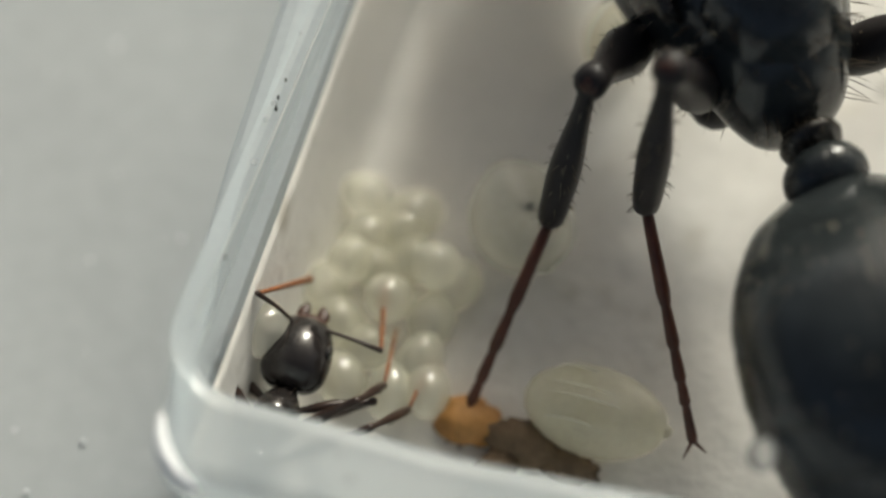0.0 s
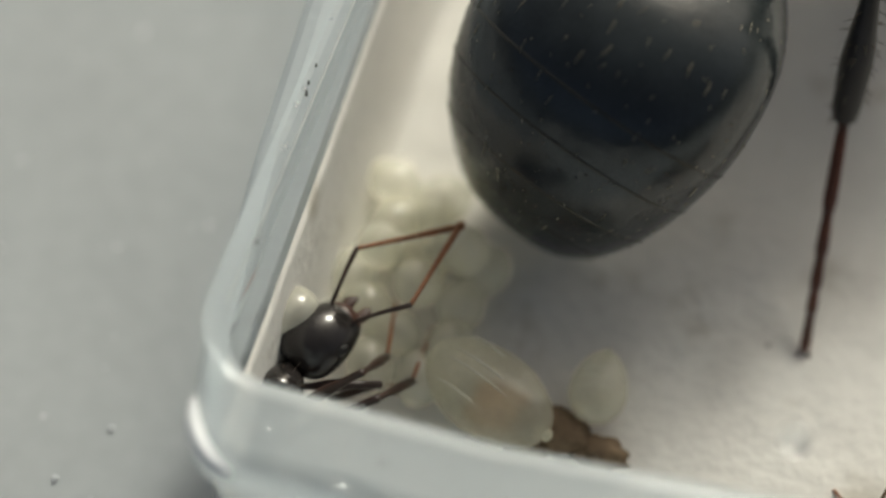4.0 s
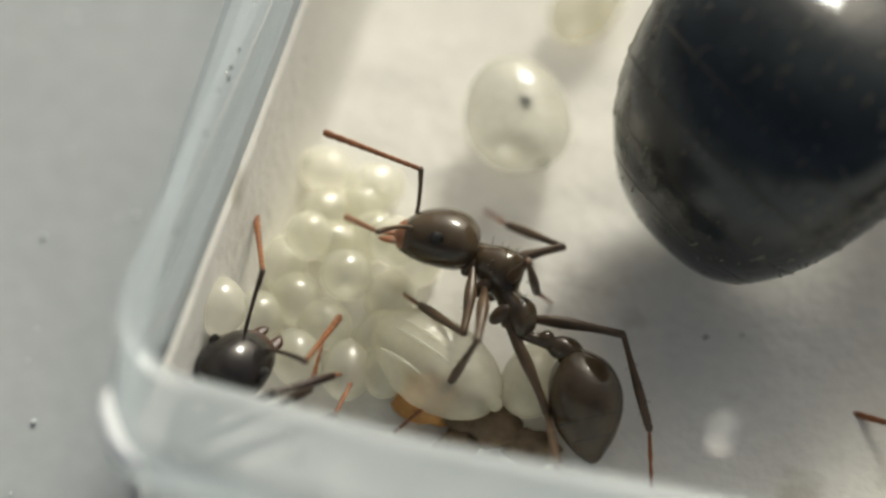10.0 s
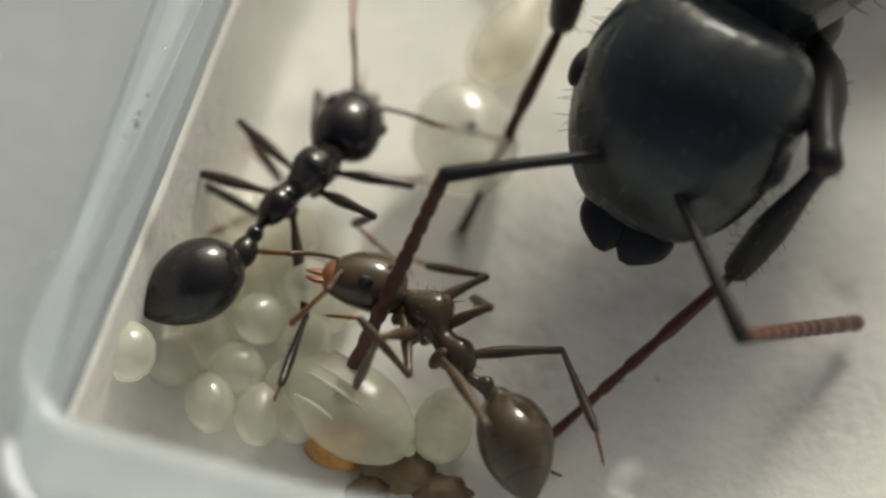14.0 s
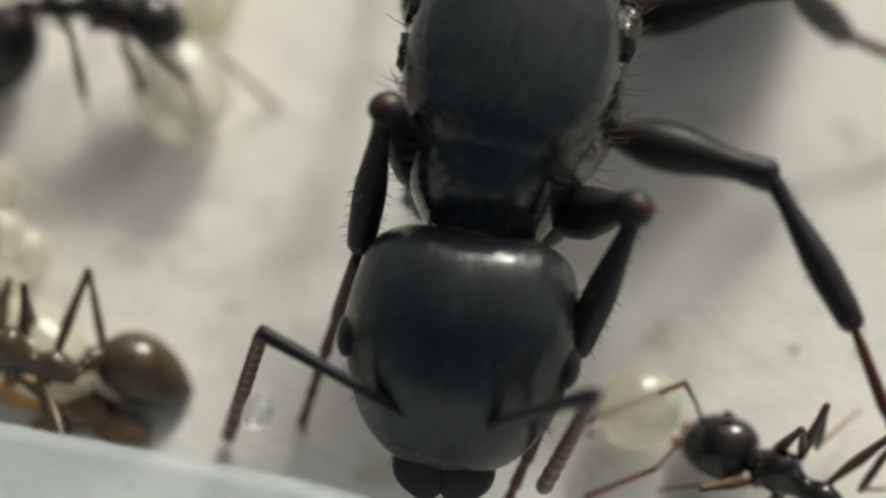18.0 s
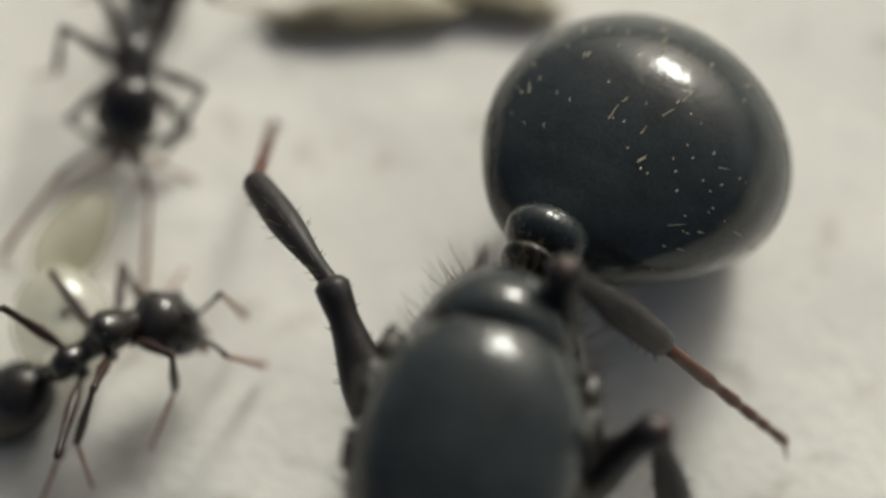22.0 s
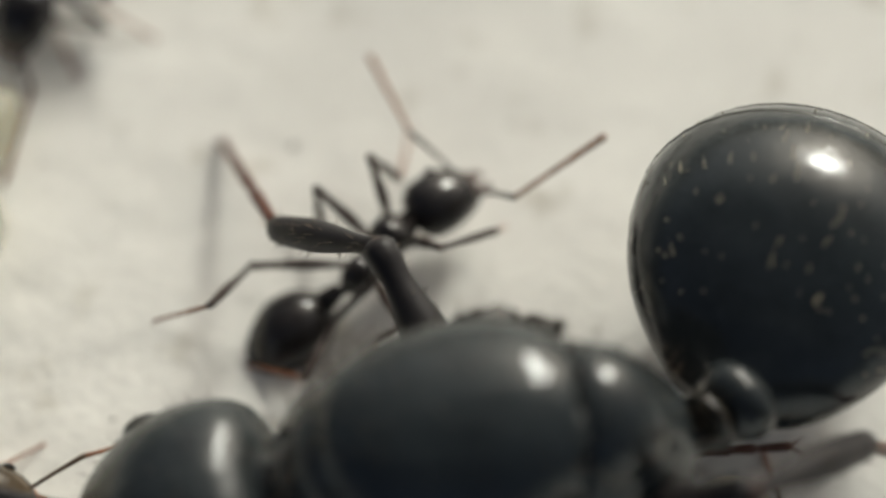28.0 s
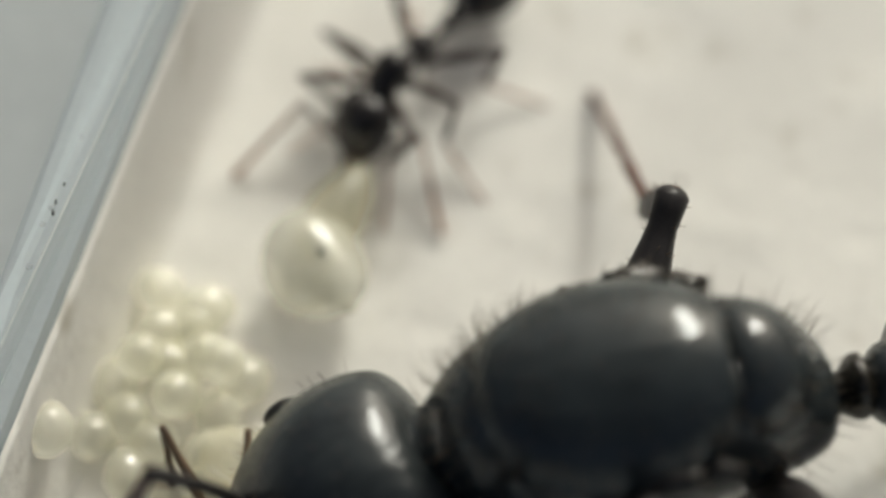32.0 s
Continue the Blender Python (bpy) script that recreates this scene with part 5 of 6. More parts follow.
CARRIER_TAIL = [
    (0, pose(0, 0, 0, 0, 0, 0), pose(0, 0, 0, 0, 0, 0)), (5.5, pose(0, 0, 0, 0, 0, 0), pose(0, 0, 0, 0, 0, 0)),
    (7.5, pose(0, 0, 0, 0, 0, 0), pose(0, 0, 0, 0, 0, 0)), (8, pose(0, 0, 0, 0, 0, 0), pose(0, 0, 0, 0, 0, 0)),
    (9, pose(0, 0, 0, 0, 0, 0), pose(0, 0, 0, 0, 0, 0)), (13.5, pose(0, 0, 0, 0, 0, 0), pose(0, 0, 0, 0, 0, 0)),
    (15.5, pose(0, 0, 0, 0, 0, 0), pose(0, 0, 0, 0, 0, 0)), (16.5, pose(0, 0, 0, 0, 0, 0), pose(0, 0, 0, 0, 0, 0)),
    (17, pose(0, 0, 0, 0, 0, 0), pose(0, 0, 0, 0, 0, 0)), (17.5, pose(0, 0, 0, 0, 0, 4), pose(0, 0, 0, 0, 0, 9)),
    (18, pose(0, 0, 0, 0, 0, 3), pose(0, 0, 0, 0, 0, 6)), (18.6, pose(0, 0, 0, 0, 0, 0), pose(0, 0, 0, 0, 0, 0)),
    (19, pose(0, 0, 0, 0, 0, 0), pose(0, 0, 0, 0, 0, 0)), (20, pose(0, 0, 0, 0, 0, 0), pose(0, 0, 0, 0, 0, 0)),
    (32, pose(0, 0, 0, 0, 0, 0), pose(0, 0, 0, 0, 0, 0)),
]
PULLER = [
    (0, at(6.276, 10.577, 0.80, 0, 0, -95.0)), (13.5, at(6.118, 10.688, 0.80, 0, 0, -95.0)), (18, at(7.444, 10.352, 0.80, 0, 0, -95.0)),
    (20.5, at(6.882, 9.634, 0.99, 0, -27, -89.4)), (21, at(6.934, 9.190, 0.99, 0, -27, -94.4)), (21.5, at(6.640, 8.612, 1.00, 0, -31, -97.6)),
    (22, at(6.512, 8.130, 1.02, 0, -35, -93.7)), (22.5, at(6.444, 8.080, 1.01, 0, -36, -95.9)), (23, at(6.481, 7.807, 1.01, 0, -36, -91.7)),
    (24, at(6.593, 7.621, 1.01, 0, -37, -90.3)), (24.5, at(6.383, 7.595, 1.00, 0, -37, -91.8)), (26.5, at(6.248, 8.179, 0.94, 0, -32, -95.8)),
    (27, at(6.170, 8.038, 0.91, 0, -25, -101.5)), (28, at(6.021, 7.489, 0.89, 0, -16, -114.1)), (28.5, at(5.384, 6.911, 0.89, 0, -11, -113.9)),
    (29, at(4.918, 6.585, 0.90, 0, -5, -125.7)), (29.5, at(5.193, 6.398, 0.90, 0, -5, -128.4)), (30, at(5.438, 6.078, 0.90, 0, -5, -130.5)),
    (30.5, at(5.458, 6.044, 0.91, 0, -5, -131.4)), (31, at(5.422, 6.207, 0.91, 0, -4, -131.4)), (31.5, at(5.547, 6.361, 0.91, 0, -4, -130.8)),
    (32, at(5.528, 6.337, 0.91, 0, -4, -130.7)),
]
PULLER_HEAD = [
    (0, pose(0, 0, 0, 0, 24, 0)), (13.5, pose(0, 0, 0, 0, 24, 0)), (18, pose(0, 0, 0, 0, 24, 0)), (20.5, pose(0, 0, 0, 0, 24, 0)),
    (21, pose(0, 0, 0, -5, 59, -9)), (21.5, pose(0, 0, 0, 0, 24, 9)), (22, pose(0, 0, 0, -1, 64, -1)), (22.5, pose(0, 0, 0, 0, 24, 4)),
    (23, pose(0, 0, 0, -15, 62, -23)), (24, pose(0, 0, 0, -16, 62, -25)), (24.5, pose(0, 0, 0, -19, 61, -30)), (26.5, pose(0, 0, 0, -16, 57, -27)),
    (27, pose(0, 0, 0, -5, 52, -10)), (28, pose(0, 0, 0, 0, 43, 0)), (28.5, pose(0, 0, 0, 0, 24, 2)), (29, pose(0, 0, 0, -5, 65, -29)),
    (29.5, pose(0, 0, 0, 0, 24, 1)), (30, pose(0, 0, 0, -2, 66, -11)), (30.5, pose(0, 0, 0, 0, 24, 1)), (31, pose(0, 0, 0, 2, 47, 17)),
    (31.5, pose(0, 0, 0, 0, 24, -2)), (32, pose(0, 0, 0, 2, 51, 17)),
]
PULLER_TAIL = [
    (0, pose(0, 0, 0, 0, 0, 0), pose(0, 0, 0, 0, 0, 0)), (13.5, pose(0, 0, 0, 0, 0, 0), pose(0, 0, 0, 0, 0, 0)),
    (18, pose(0, 0, 0, 0, 0, 0), pose(0, 0, 0, 0, 0, 0)), (20.5, pose(0, 0, 0, 0, 0, 0), pose(0, 0, 0, 0, 0, 0)),
    (21, pose(0, 0, 0, 0, 0, 0), pose(0, 0, 0, 0, 0, 0)), (21.5, pose(0, 0, 0, 0, 0, 0), pose(0, 0, 0, 0, 0, 0)),
    (22, pose(0, 0, 0, 0, 29, -3), pose(0, 0, 0, 0, 29, -3)), (22.5, pose(0, 0, 0, 0, 0, -2), pose(0, 0, 0, 0, 0, -4)),
    (23, pose(0, 0, 0, 0, 19, -2), pose(0, 0, 0, 0, 19, -2)), (24, pose(0, 0, 0, 0, 20, -1), pose(0, 0, 0, 0, 20, -1)),
    (24.5, pose(0, 0, 0, 0, 19, -1), pose(0, 0, 0, 0, 19, -1)), (26.5, pose(0, 0, 0, 0, 0, 0), pose(0, 0, 0, 0, 0, 0)),
    (27, pose(0, 0, 0, 0, 0, -1), pose(0, 0, 0, 0, 0, -2)), (28, pose(0, 0, 0, 0, 0, -4), pose(0, 0, 0, 0, 0, -7)),
    (28.5, pose(0, 0, 0, 0, 0, -1), pose(0, 0, 0, 0, 0, -2)), (29, pose(0, 0, 0, 0, 0, -2), pose(0, 0, 0, 0, 0, -3)),
    (29.5, pose(0, 0, 0, 0, 0, 0), pose(0, 0, 0, 0, 0, -1)), (30, pose(0, 0, 0, 0, 0, -2), pose(0, 0, 0, 0, 0, -3)),
    (30.5, pose(0, 0, 0, 0, 0, 0), pose(0, 0, 0, 0, 0, -1)), (31, pose(0, 0, 0, 0, 5, 8), pose(0, 0, 0, 0, 5, 8)),
    (31.5, pose(0, 0, 0, 0, 0, 1), pose(0, 0, 0, 0, 0, 2)), (32, pose(0, 0, 0, 0, 0, 2), pose(0, 0, 0, 0, 0, 3)),
]
DRAGGED = [
    (0, at(5.783, 5.787, 0.01, 0, 0, 60)), (24.5, at(5.783, 5.787, 0.01, 0, 0, 60)), (26.5, at(5.489, 5.405, 0.01, 0, 0, 60)),
    (30, at(4.84, 4.571, 0.01, 0, 0, 60)), (32, at(4.698, 4.406, 0.01, 0, 0, 60)),
]
LARVA = [
    (0, at(4.42, 2.75, 0, 0, 0, -70)), (3, at(4.09, 3.10, 0, 0, 0, -70)), (5.5, at(5.39, 4.28, 0, 0, 0, -70)), (6, at(5.41, 4.34, 0, 0, 0, -70)),
    (7, at(5.60, 4.63, 0, 0, 0, -70)), (8, at(5.72, 4.48, 0, 0, 0, -70)), (9, at(5.43, 3.93, 0, 0, 0, -70)), (10, at(4.86, 3.85, 0, 0, 0, -70)),
    (11, at(4.83, 3.90, 0, 0, 0, -70)), (12, at(5.12, 4.11, 0, 0, 0, -70)), (13, at(5.19, 4.13, 0, 0, 0, -70)), (13.5, at(5.18, 4.10, 0, 0, 0, -70)),
    (15.5, at(5.53, 4.22, 0, 0, 0, -70)), (16, at(5.51, 4.28, 0, 0, 0, -70)), (17, at(5.52, 4.26, 0, 0, 0, -70)), (19, at(5.54, 4.25, 0, 0, 0, -70)),
    (20, at(5.79, 4.36, 0, 0, 0, -70)), (21, at(5.92, 4.42, 0, 0, 0, -70)), (22, at(5.81, 4.35, 0, 0, 0, -70)), (23, at(5.79, 4.29, 0, 0, 0, -70)),
    (24, at(5.73, 4.24, 0, 0, 0, -70)), (24.5, at(5.68, 4.22, 0, 0, 0, -70)), (31, at(4.53, 3.18, 0, 0, 0, -55)), (32, at(4.48, 3.46, 0, 0, 0, -55)),
]
ROLLED = [
    (0, at(5.25, 0.255, 0.01, 0, 0, -18)), (1, at(4.85, 0.255, 0.01, 0, 0, -24)), (2.5, at(3.779, 0.255, 0.01, 0, 0, -36)),
    (3.5, at(3.628, 0.27, 0.01, 0, 0, -40)), (5.5, at(3.691, 0.531, 0.01, 0, 0, -38)), (12, at(3.876, 0.603, 0.01, 0, 0, -38)),
    (32, at(3.876, 0.632, 0.01, 0, 0, -38)),
]
# feet that stay put for long: leg, side, from, to, place on the plaster
QUEEN_HOLDS = [
    (1, 1, 0, 0.5, 4.17, 1.18), (1, 1, 1.3, 2.4, 2.73, 3.01), (2, 1, 0, 0.5, 6.64, -0.61), (2, 1, 0.7, 1.7, 4.44, 0.52), (2, -1, 5.4, 8.2, 7.28, -0.13),
    (1, 1, 12.9, 13.9, 8.18, 0.85), (1, -1, 15, 15.7, 6.73, 4.83), (1, 1, 16.5, 21.4, 14.27, -0.89), (1, -1, 15.9, 25, 8.33, 7.97),
    (1, -1, 25.8, 32, 8.29, 5.25), (2, 1, 18.4, 25.2, 14.52, 2.82),
]


def path_of(ob):
    """The pose of a keyed thing at any time, from its keys."""
    keys = ob.animation_data
    curves = {(c.data_path, c.array_index): c for c in keys.action.layers[0].strips[0].channelbag(keys.action_slot).fcurves}

    def pose_at(t):
        fr = frame(t)
        q = Quaternion([curves[("rotation_quaternion", i)].evaluate(fr) for i in range(4)]).normalized()
        v = Vector([curves[("location", i)].evaluate(fr) for i in range(3)])
        return Matrix.LocRotScale(v, q, None)
    return pose_at


def limb_pose(a, b, up):
    """The pose of a limb that runs from a to b, in millimetres."""
    x = (b - a).normalized()
    y = up.cross(x)
    y = y.normalized() if y.length > 1e-4 else Vector((0, 1, 0))
    z = x.cross(y)
    m = Matrix((x, y, z)).transposed().to_4x4()
    m.translation = a * MM
    return m


def bend(root, foot, l1, l2, l3, splay=0.0, straight=False):
    """The knee, the ankle and the toe of a leg that stands on foot; all in the body's space."""
    out = Vector((foot.x - root.x, foot.y - root.y, 0))
    out = out.normalized() if out.length > 1e-4 else Vector((1, 0, 0))
    ankle = foot - out * l3 * .86 + Vector((0, 0, l3 * .34))
    if straight:
        # shin and foot in one line, from a high knee
        d = foot - root
        low = (l2 + l3) * .95
        far = min(max(d.length, abs(low - l1) + .1 * l1), (l1 + low) * .99)
        d = d.normalized()
        a = (l1 * l1 - low * low + far * far) / (2 * far)
        up = Vector((0, splay, 1))
        up -= d * up.dot(d)
        knee = root + d * a + up.normalized() * math.sqrt(max(0, l1 * l1 - a * a))
        run = (foot - knee).normalized()
        s = (l2 * l2 - l3 * l3 + low * low) / (2 * low)
        sag = Vector((0, 0, -1)) - run * -run.z
        sag = sag.normalized() if sag.length > .05 else -out
        ankle = knee + run * s + sag * math.sqrt(max(0, l2 * l2 - s * s))
        return knee, ankle, ankle + (foot - ankle).normalized() * l3
    d = ankle - root
    far = min(max(d.length, abs(l1 - l2) + .15 * l1), (l1 + l2) * .985)
    d = d.normalized()
    ankle = root + d * far
    a = (l1 * l1 - l2 * l2 + far * far) / (2 * far)
    h = math.sqrt(max(0, l1 * l1 - a * a))
    up = Vector((0, splay, 1))
    up -= d * up.dot(d)
    knee = root + d * a + up.normalized() * h
    return knee, ankle, ankle + (foot - ankle).normalized() * l3


def aim(yaw, pitch):
    """A direction from its heading and its rise, in degrees."""
    c = math.cos(radians(pitch))
    return Vector((c * math.cos(radians(yaw)), c * math.sin(radians(yaw)), math.sin(radians(pitch))))


def guide(a):
    """Gives the joints of a limb their headings and rises at known times."""
    def lead(kind, index, side, rows):
        a["guide"][(kind, index, side)] = [(r[0], [aim(*r[i:i + 2]) for i in range(1, len(r), 2)]) for r in rows]
    return lead


def guided(rows, t, ease=.5, reach=2.1):
    """The known directions at a time, and how far they hold there."""
    if not rows:
        return None, 0
    before, after = [r for r in rows if r[0] <= t], [r for r in rows if r[0] > t]
    if before and after and (after[0][0] - before[-1][0] <= reach or after[0][1] == before[-1][1]):
        (t0, u), (t1, v) = before[-1], after[0]
        s = (t - t0) / (t1 - t0)
        s = s * s * (3 - 2 * s)
        return [p.lerp(q, s).normalized() for p, q in zip(u, v)], 1
    t0, u = min(rows, key=lambda r: abs(r[0] - t))
    return u, max(0, 1 - abs(t - t0) / ease)


def blend(free, known, weight):
    return [p.lerp(q, weight).normalized() for p, q in zip(free, known)] if weight else free


def stand(a, holds=()):
    """Keys the legs: each foot stays where it stands on the plaster until the body has gone too far, then it steps."""
    body, F = path_of(a["thing"]), a["form"]
    step = 0.2
    count = int(32 / step)
    rng = random.Random(a["seed"])
    l1, l2, l3 = F["leg"]
    for i, leg in enumerate(a["legs"]):
        k = leg["k"]
        known = a["guide"].get(("leg", leg["index"], leg["side"]))
        held = [h for h in holds if h[0] == leg["index"] and h[1] == leg["side"]]

        def home(t):
            p = BOX.inverted() @ (body(t) @ (leg["foot"] * MM)) / MM
            p = BOX @ (Vector((max(p.x, THIN + .12), max(p.y, THIN + .12), 0)) * MM) / MM
            return Vector((p.x, p.y, 0))

        stride_len = F["reach"] * rng.uniform(.7, 1.0)
        foot, lift, rows = home(0), 0, [[], [], []]
        moved = None
        for n in range(count + 1):
            t = n * step
            fixed = [h for h in held if h[2] <= t <= h[3]]
            want = home(t)
            lift = 0
            if fixed:
                target = Vector((fixed[0][4], fixed[0][5], 0))
                if (target - foot).length > .05:
                    foot, lift = foot.lerp(target, .6), .12 * l2
            elif moved is not None:
                foot, lift = moved, .0
                moved = None
            elif (want - foot).length > stride_len:
                ahead = home(min(32, t + .4))
                moved = ahead + (ahead - foot) * .25
                if (moved - ahead).length > stride_len:
                    moved = ahead
                foot, lift = foot.lerp(moved, .5), .25 * l2
            local = body(t).inverted() @ (Vector((foot.x, foot.y, lift + F["toe_r"] * .8)) * MM) / MM
            knee, ankle, toe = bend(leg["hip"], local, l1 * k, l2 * k, l3, leg["side"] * F["splay"][leg["index"]], F["height"] > 2)
            ways = [(knee - leg["hip"]).normalized(), (ankle - knee).normalized(), (toe - ankle).normalized()]
            known_ways, weight = guided(known, t)
            if weight:
                ways = blend(ways, known_ways, weight)
                knee = leg["hip"] + ways[0] * l1 * k
                ankle = knee + ways[1] * l2 * k
                toe = ankle + ways[2] * l3
            up = Vector((0, 0, 1))
            m0 = limb_pose(leg["hip"], knee, up)
            m1 = m0.inverted() @ limb_pose(knee, ankle, up)
            m2 = m0.inverted() @ limb_pose(ankle, toe, up)
            for r, m in zip(rows, (m0, m1, m2)):
                r.append((t, m))
        for ob, r in zip((*leg["obs"], leg["fur"]), (*rows, rows[1])):
            keep = [q for j, q in enumerate(r) if j in (0, len(r) - 1) or differs(r[j - 1][1], q[1]) or differs(r[j + 1][1], q[1])]
            walk(ob, keep)


def differs(a, b):
    return (a.translation - b.translation).length > 2e-6 or a.to_quaternion().rotation_difference(b.to_quaternion()).angle > .004


def flex(a, heads, tails):
    """Keys the head, the waist and the gaster on the body, and the antennae on the head."""
    F, rng = a["form"], random.Random(a["seed"] + 50)
    nk, wa, wl = Vector(F["neck"]), Vector(F["waist"]), F["waist_len"]
    walk(a["head"], [(t, at(*nk) @ m) for t, m in heads])
    walk(a["petiole"], [(t, at(*wa) @ m) for t, m, _ in tails])
    walk(a["post"], [(t, at(*wa) @ m) for t, m, _ in tails])
    walk(a["gaster"], [(t, Matrix.Translation(at(*wa) @ m @ Vector((-wl * MM, 0, 0))) @ g) for t, m, g in tails])
    for s, root, scape, whip in a["feelers"]:
        ph, rate = rng.uniform(0, 6), rng.uniform(1.5, 2.6)
        known = a["guide"].get(("feeler", 0, s))
        r1, r2 = [], []
        for n in range(129):
            t = n * .25
            yaw = s * (48 + 20 * math.sin(rate * t + ph) + 9 * math.sin(2.3 * rate * t + ph))
            rise = 22 - 12 * math.sin(rate * .7 * t + ph * 2)
            elbow = yaw - s * (30 + 22 * math.sin(rate * 1.3 * t + ph + 1))
            dip = rise - 38 - 14 * math.sin(rate * t + 2 * ph)
            ways = [aim(yaw, rise), aim(elbow, dip)]
            known_ways, weight = guided(known, t, .8)
            if weight:
                ways = blend(ways, known_ways, weight)
            mid = root + ways[0] * F["scape"]
            up = Vector((0, 0, 1))
            r1.append((t, limb_pose(root, mid, up)))
            r2.append((t, limb_pose(mid, mid + ways[1], up)))
        walk(scape, r1)
        walk(whip, r2)


def limbs():
    """How the legs and antennae are held: seconds, then heading and rise of each joint."""
    lead = guide(queen)
    lead("leg", 0, -1, [
        (15.5, -76, 60, -103, -64, -118, -53), (16, -44, 67, -15, -64, -47, -57), (17, -61, 73, -12, -68, -38, -58), (18, -69, 77, -9, -65, -21, -61),
        (19, -25, 59, -66, -78, -66, -48), (20, -41, 66, -38, -64, -74, -57), (21, -52, 73, -72, -69, -79, -58), (22.3, 10, -25, 172, -18, 160, -10),
        (32, 10, -25, 172, -18, 160, -10)])
    lead("leg", 0, 1, [
        (13.5, 24, 10, -33, -61, -22, -16), (15.5, 84, 60, -18, -67, -10, -51), (16, 61, 51, -47, -65, -104, -46), (17, 90, 60, -20, -51, -170, -62),
        (18, 59, 57, -21, -55, -22, -56), (19, 85, 61, -19, -63, -34, -54), (20, 77, 65, -40, -78, -49, -50), (21, 85, 66, -103, -85, -33, -50),
        (30, 28, 17, 3, -24, -21, -43), (31, 10, 3, 0, -11, -26, -40)])
    lead("leg", 1, -1, [
        (5.5, -78, -29, -96, 33, -92, -43), (6, -76, 12, -126, -66, -90, -12), (19, -153, 34, -141, -34, -157, -40),
        (20, -146, 30, -140, -31, -161, -41), (21, -144, 29, -141, -22, -162, -43), (22, -144, 28, -136, -17, -167, -45),
        (23, -145, 27, -136, -11, -167, -45), (24, -142, 27, -132, -4, -163, -46), (24.5, -139, 27, -130, 7, -159, -47),
        (26.5, -107, 27, -82, -31, -113, -37), (27, -89, 26, -67, -35, -96, -36), (28, -66, 26, -44, -40, -75, -35), (29, -79, 38, -20, -60, -55, -36),
        (30, -97, 40, -9, -72, -52, -33), (31, -112, 28, -49, -73, -67, -24), (32, -118, 30, -93, -66, -86, -27)])
    lead("leg", 1, 1, [
        (0, 132, 39, 132, -66, 132, -34), (1, 135, 77, -130, -81, 133, -52), (2, 108, 3, -169, -53, -178, -9), (13, 23, -33, 19, -22, 12, 0),
        (13.5, 35, -29, 22, -25, 1, -1), (17, 93, 3, 58, -46, 29, -13), (18, 86, 0, 43, -19, 37, -28), (19, 97, 3, 51, -35, 39, -19),
        (20, 91, 45, 43, -53, 61, -45), (21, 92, 56, 43, -58, 56, -50), (22, 110, 61, 66, -76, 49, -46), (23, 121, 56, 79, -77, 48, -43),
        (24, 116, 60, 103, -78, 53, -45)])
    lead("leg", 2, -1, [
        (1, -122, -4, -130, -36, -179, -14), (2, -135, 24, -86, -62, -140, -25), (5.5, -103, 26, -99, -70, -63, -24),
        (6, -109, 33, -92, -74, -56, -29), (7, -96, 33, -104, -76, -57, -29), (8, -109, 29, -147, -78, -79, -25), (8.9, -8, -15, 175, -12, 180, -8),
        (32, -8, -15, 175, -12, 180, -8)])
    lead("leg", 2, 1, [
        (0, 123, 63, 147, -77, 175, -37), (1, 132, 55, 173, -52, 180, -46), (1.8, 8, -15, -175, -12, -180, -8), (9.8, 8, -15, -175, -12, -180, -8),
        (11, -164, 63, 84, -73, 79, -39), (11.6, 56, 44, 52, -62, -3, -30), (12, -15, -7, 8, -18, 2, -20), (12.4, -25, -15, -7, -22, -8, -13),
        (12.9, 40, 5, -107, -80, -87, -3), (18, 104, 24, 131, -60, 94, -26), (19, 139, 25, 81, -48, 73, -33), (20, 137, 73, 91, -55, 89, -56),
        (21, 162, 81, 98, -56, 93, -53), (22, -176, 80, 106, -58, 97, -54), (23, 171, 83, 119, -57, 105, -54), (24, 150, 83, 123, -62, 112, -54),
        (24.5, 88, 84, 130, -61, 126, -54), (26.5, 59, 72, -173, -26, 172, -55), (27, 96, 71, -176, -32, -152, -49),
        (28, 157, 56, -150, -36, -154, -58)])
    lead("feeler", 0, -1, [
        (15.5, -113, 14, -31, 25), (16, -141, 5, -4, -37), (17, -111, 3, -2, -54), (18, -111, 9, -27, -64), (19, -119, 31, -16, -67),
        (29, -147, 9, -62, -41), (30, -136, 22, -8, -34), (31, 9, 76, -14, -55), (32, -20, 84, -17, -50)])
    lead("feeler", 0, 1, [
        (10.5, 142, -48, -17, -62), (12, 140, 42, -153, -38), (13, 24, 17, -176, -37), (13.5, 45, 10, 155, -60), (15.5, 109, 15, 24, -37),
        (16, 128, -4, 34, -58), (17, 133, -7, 11, -41), (18, 111, 49, -24, -68), (19, 141, 4, -33, -69)])
    lead = guide(black)
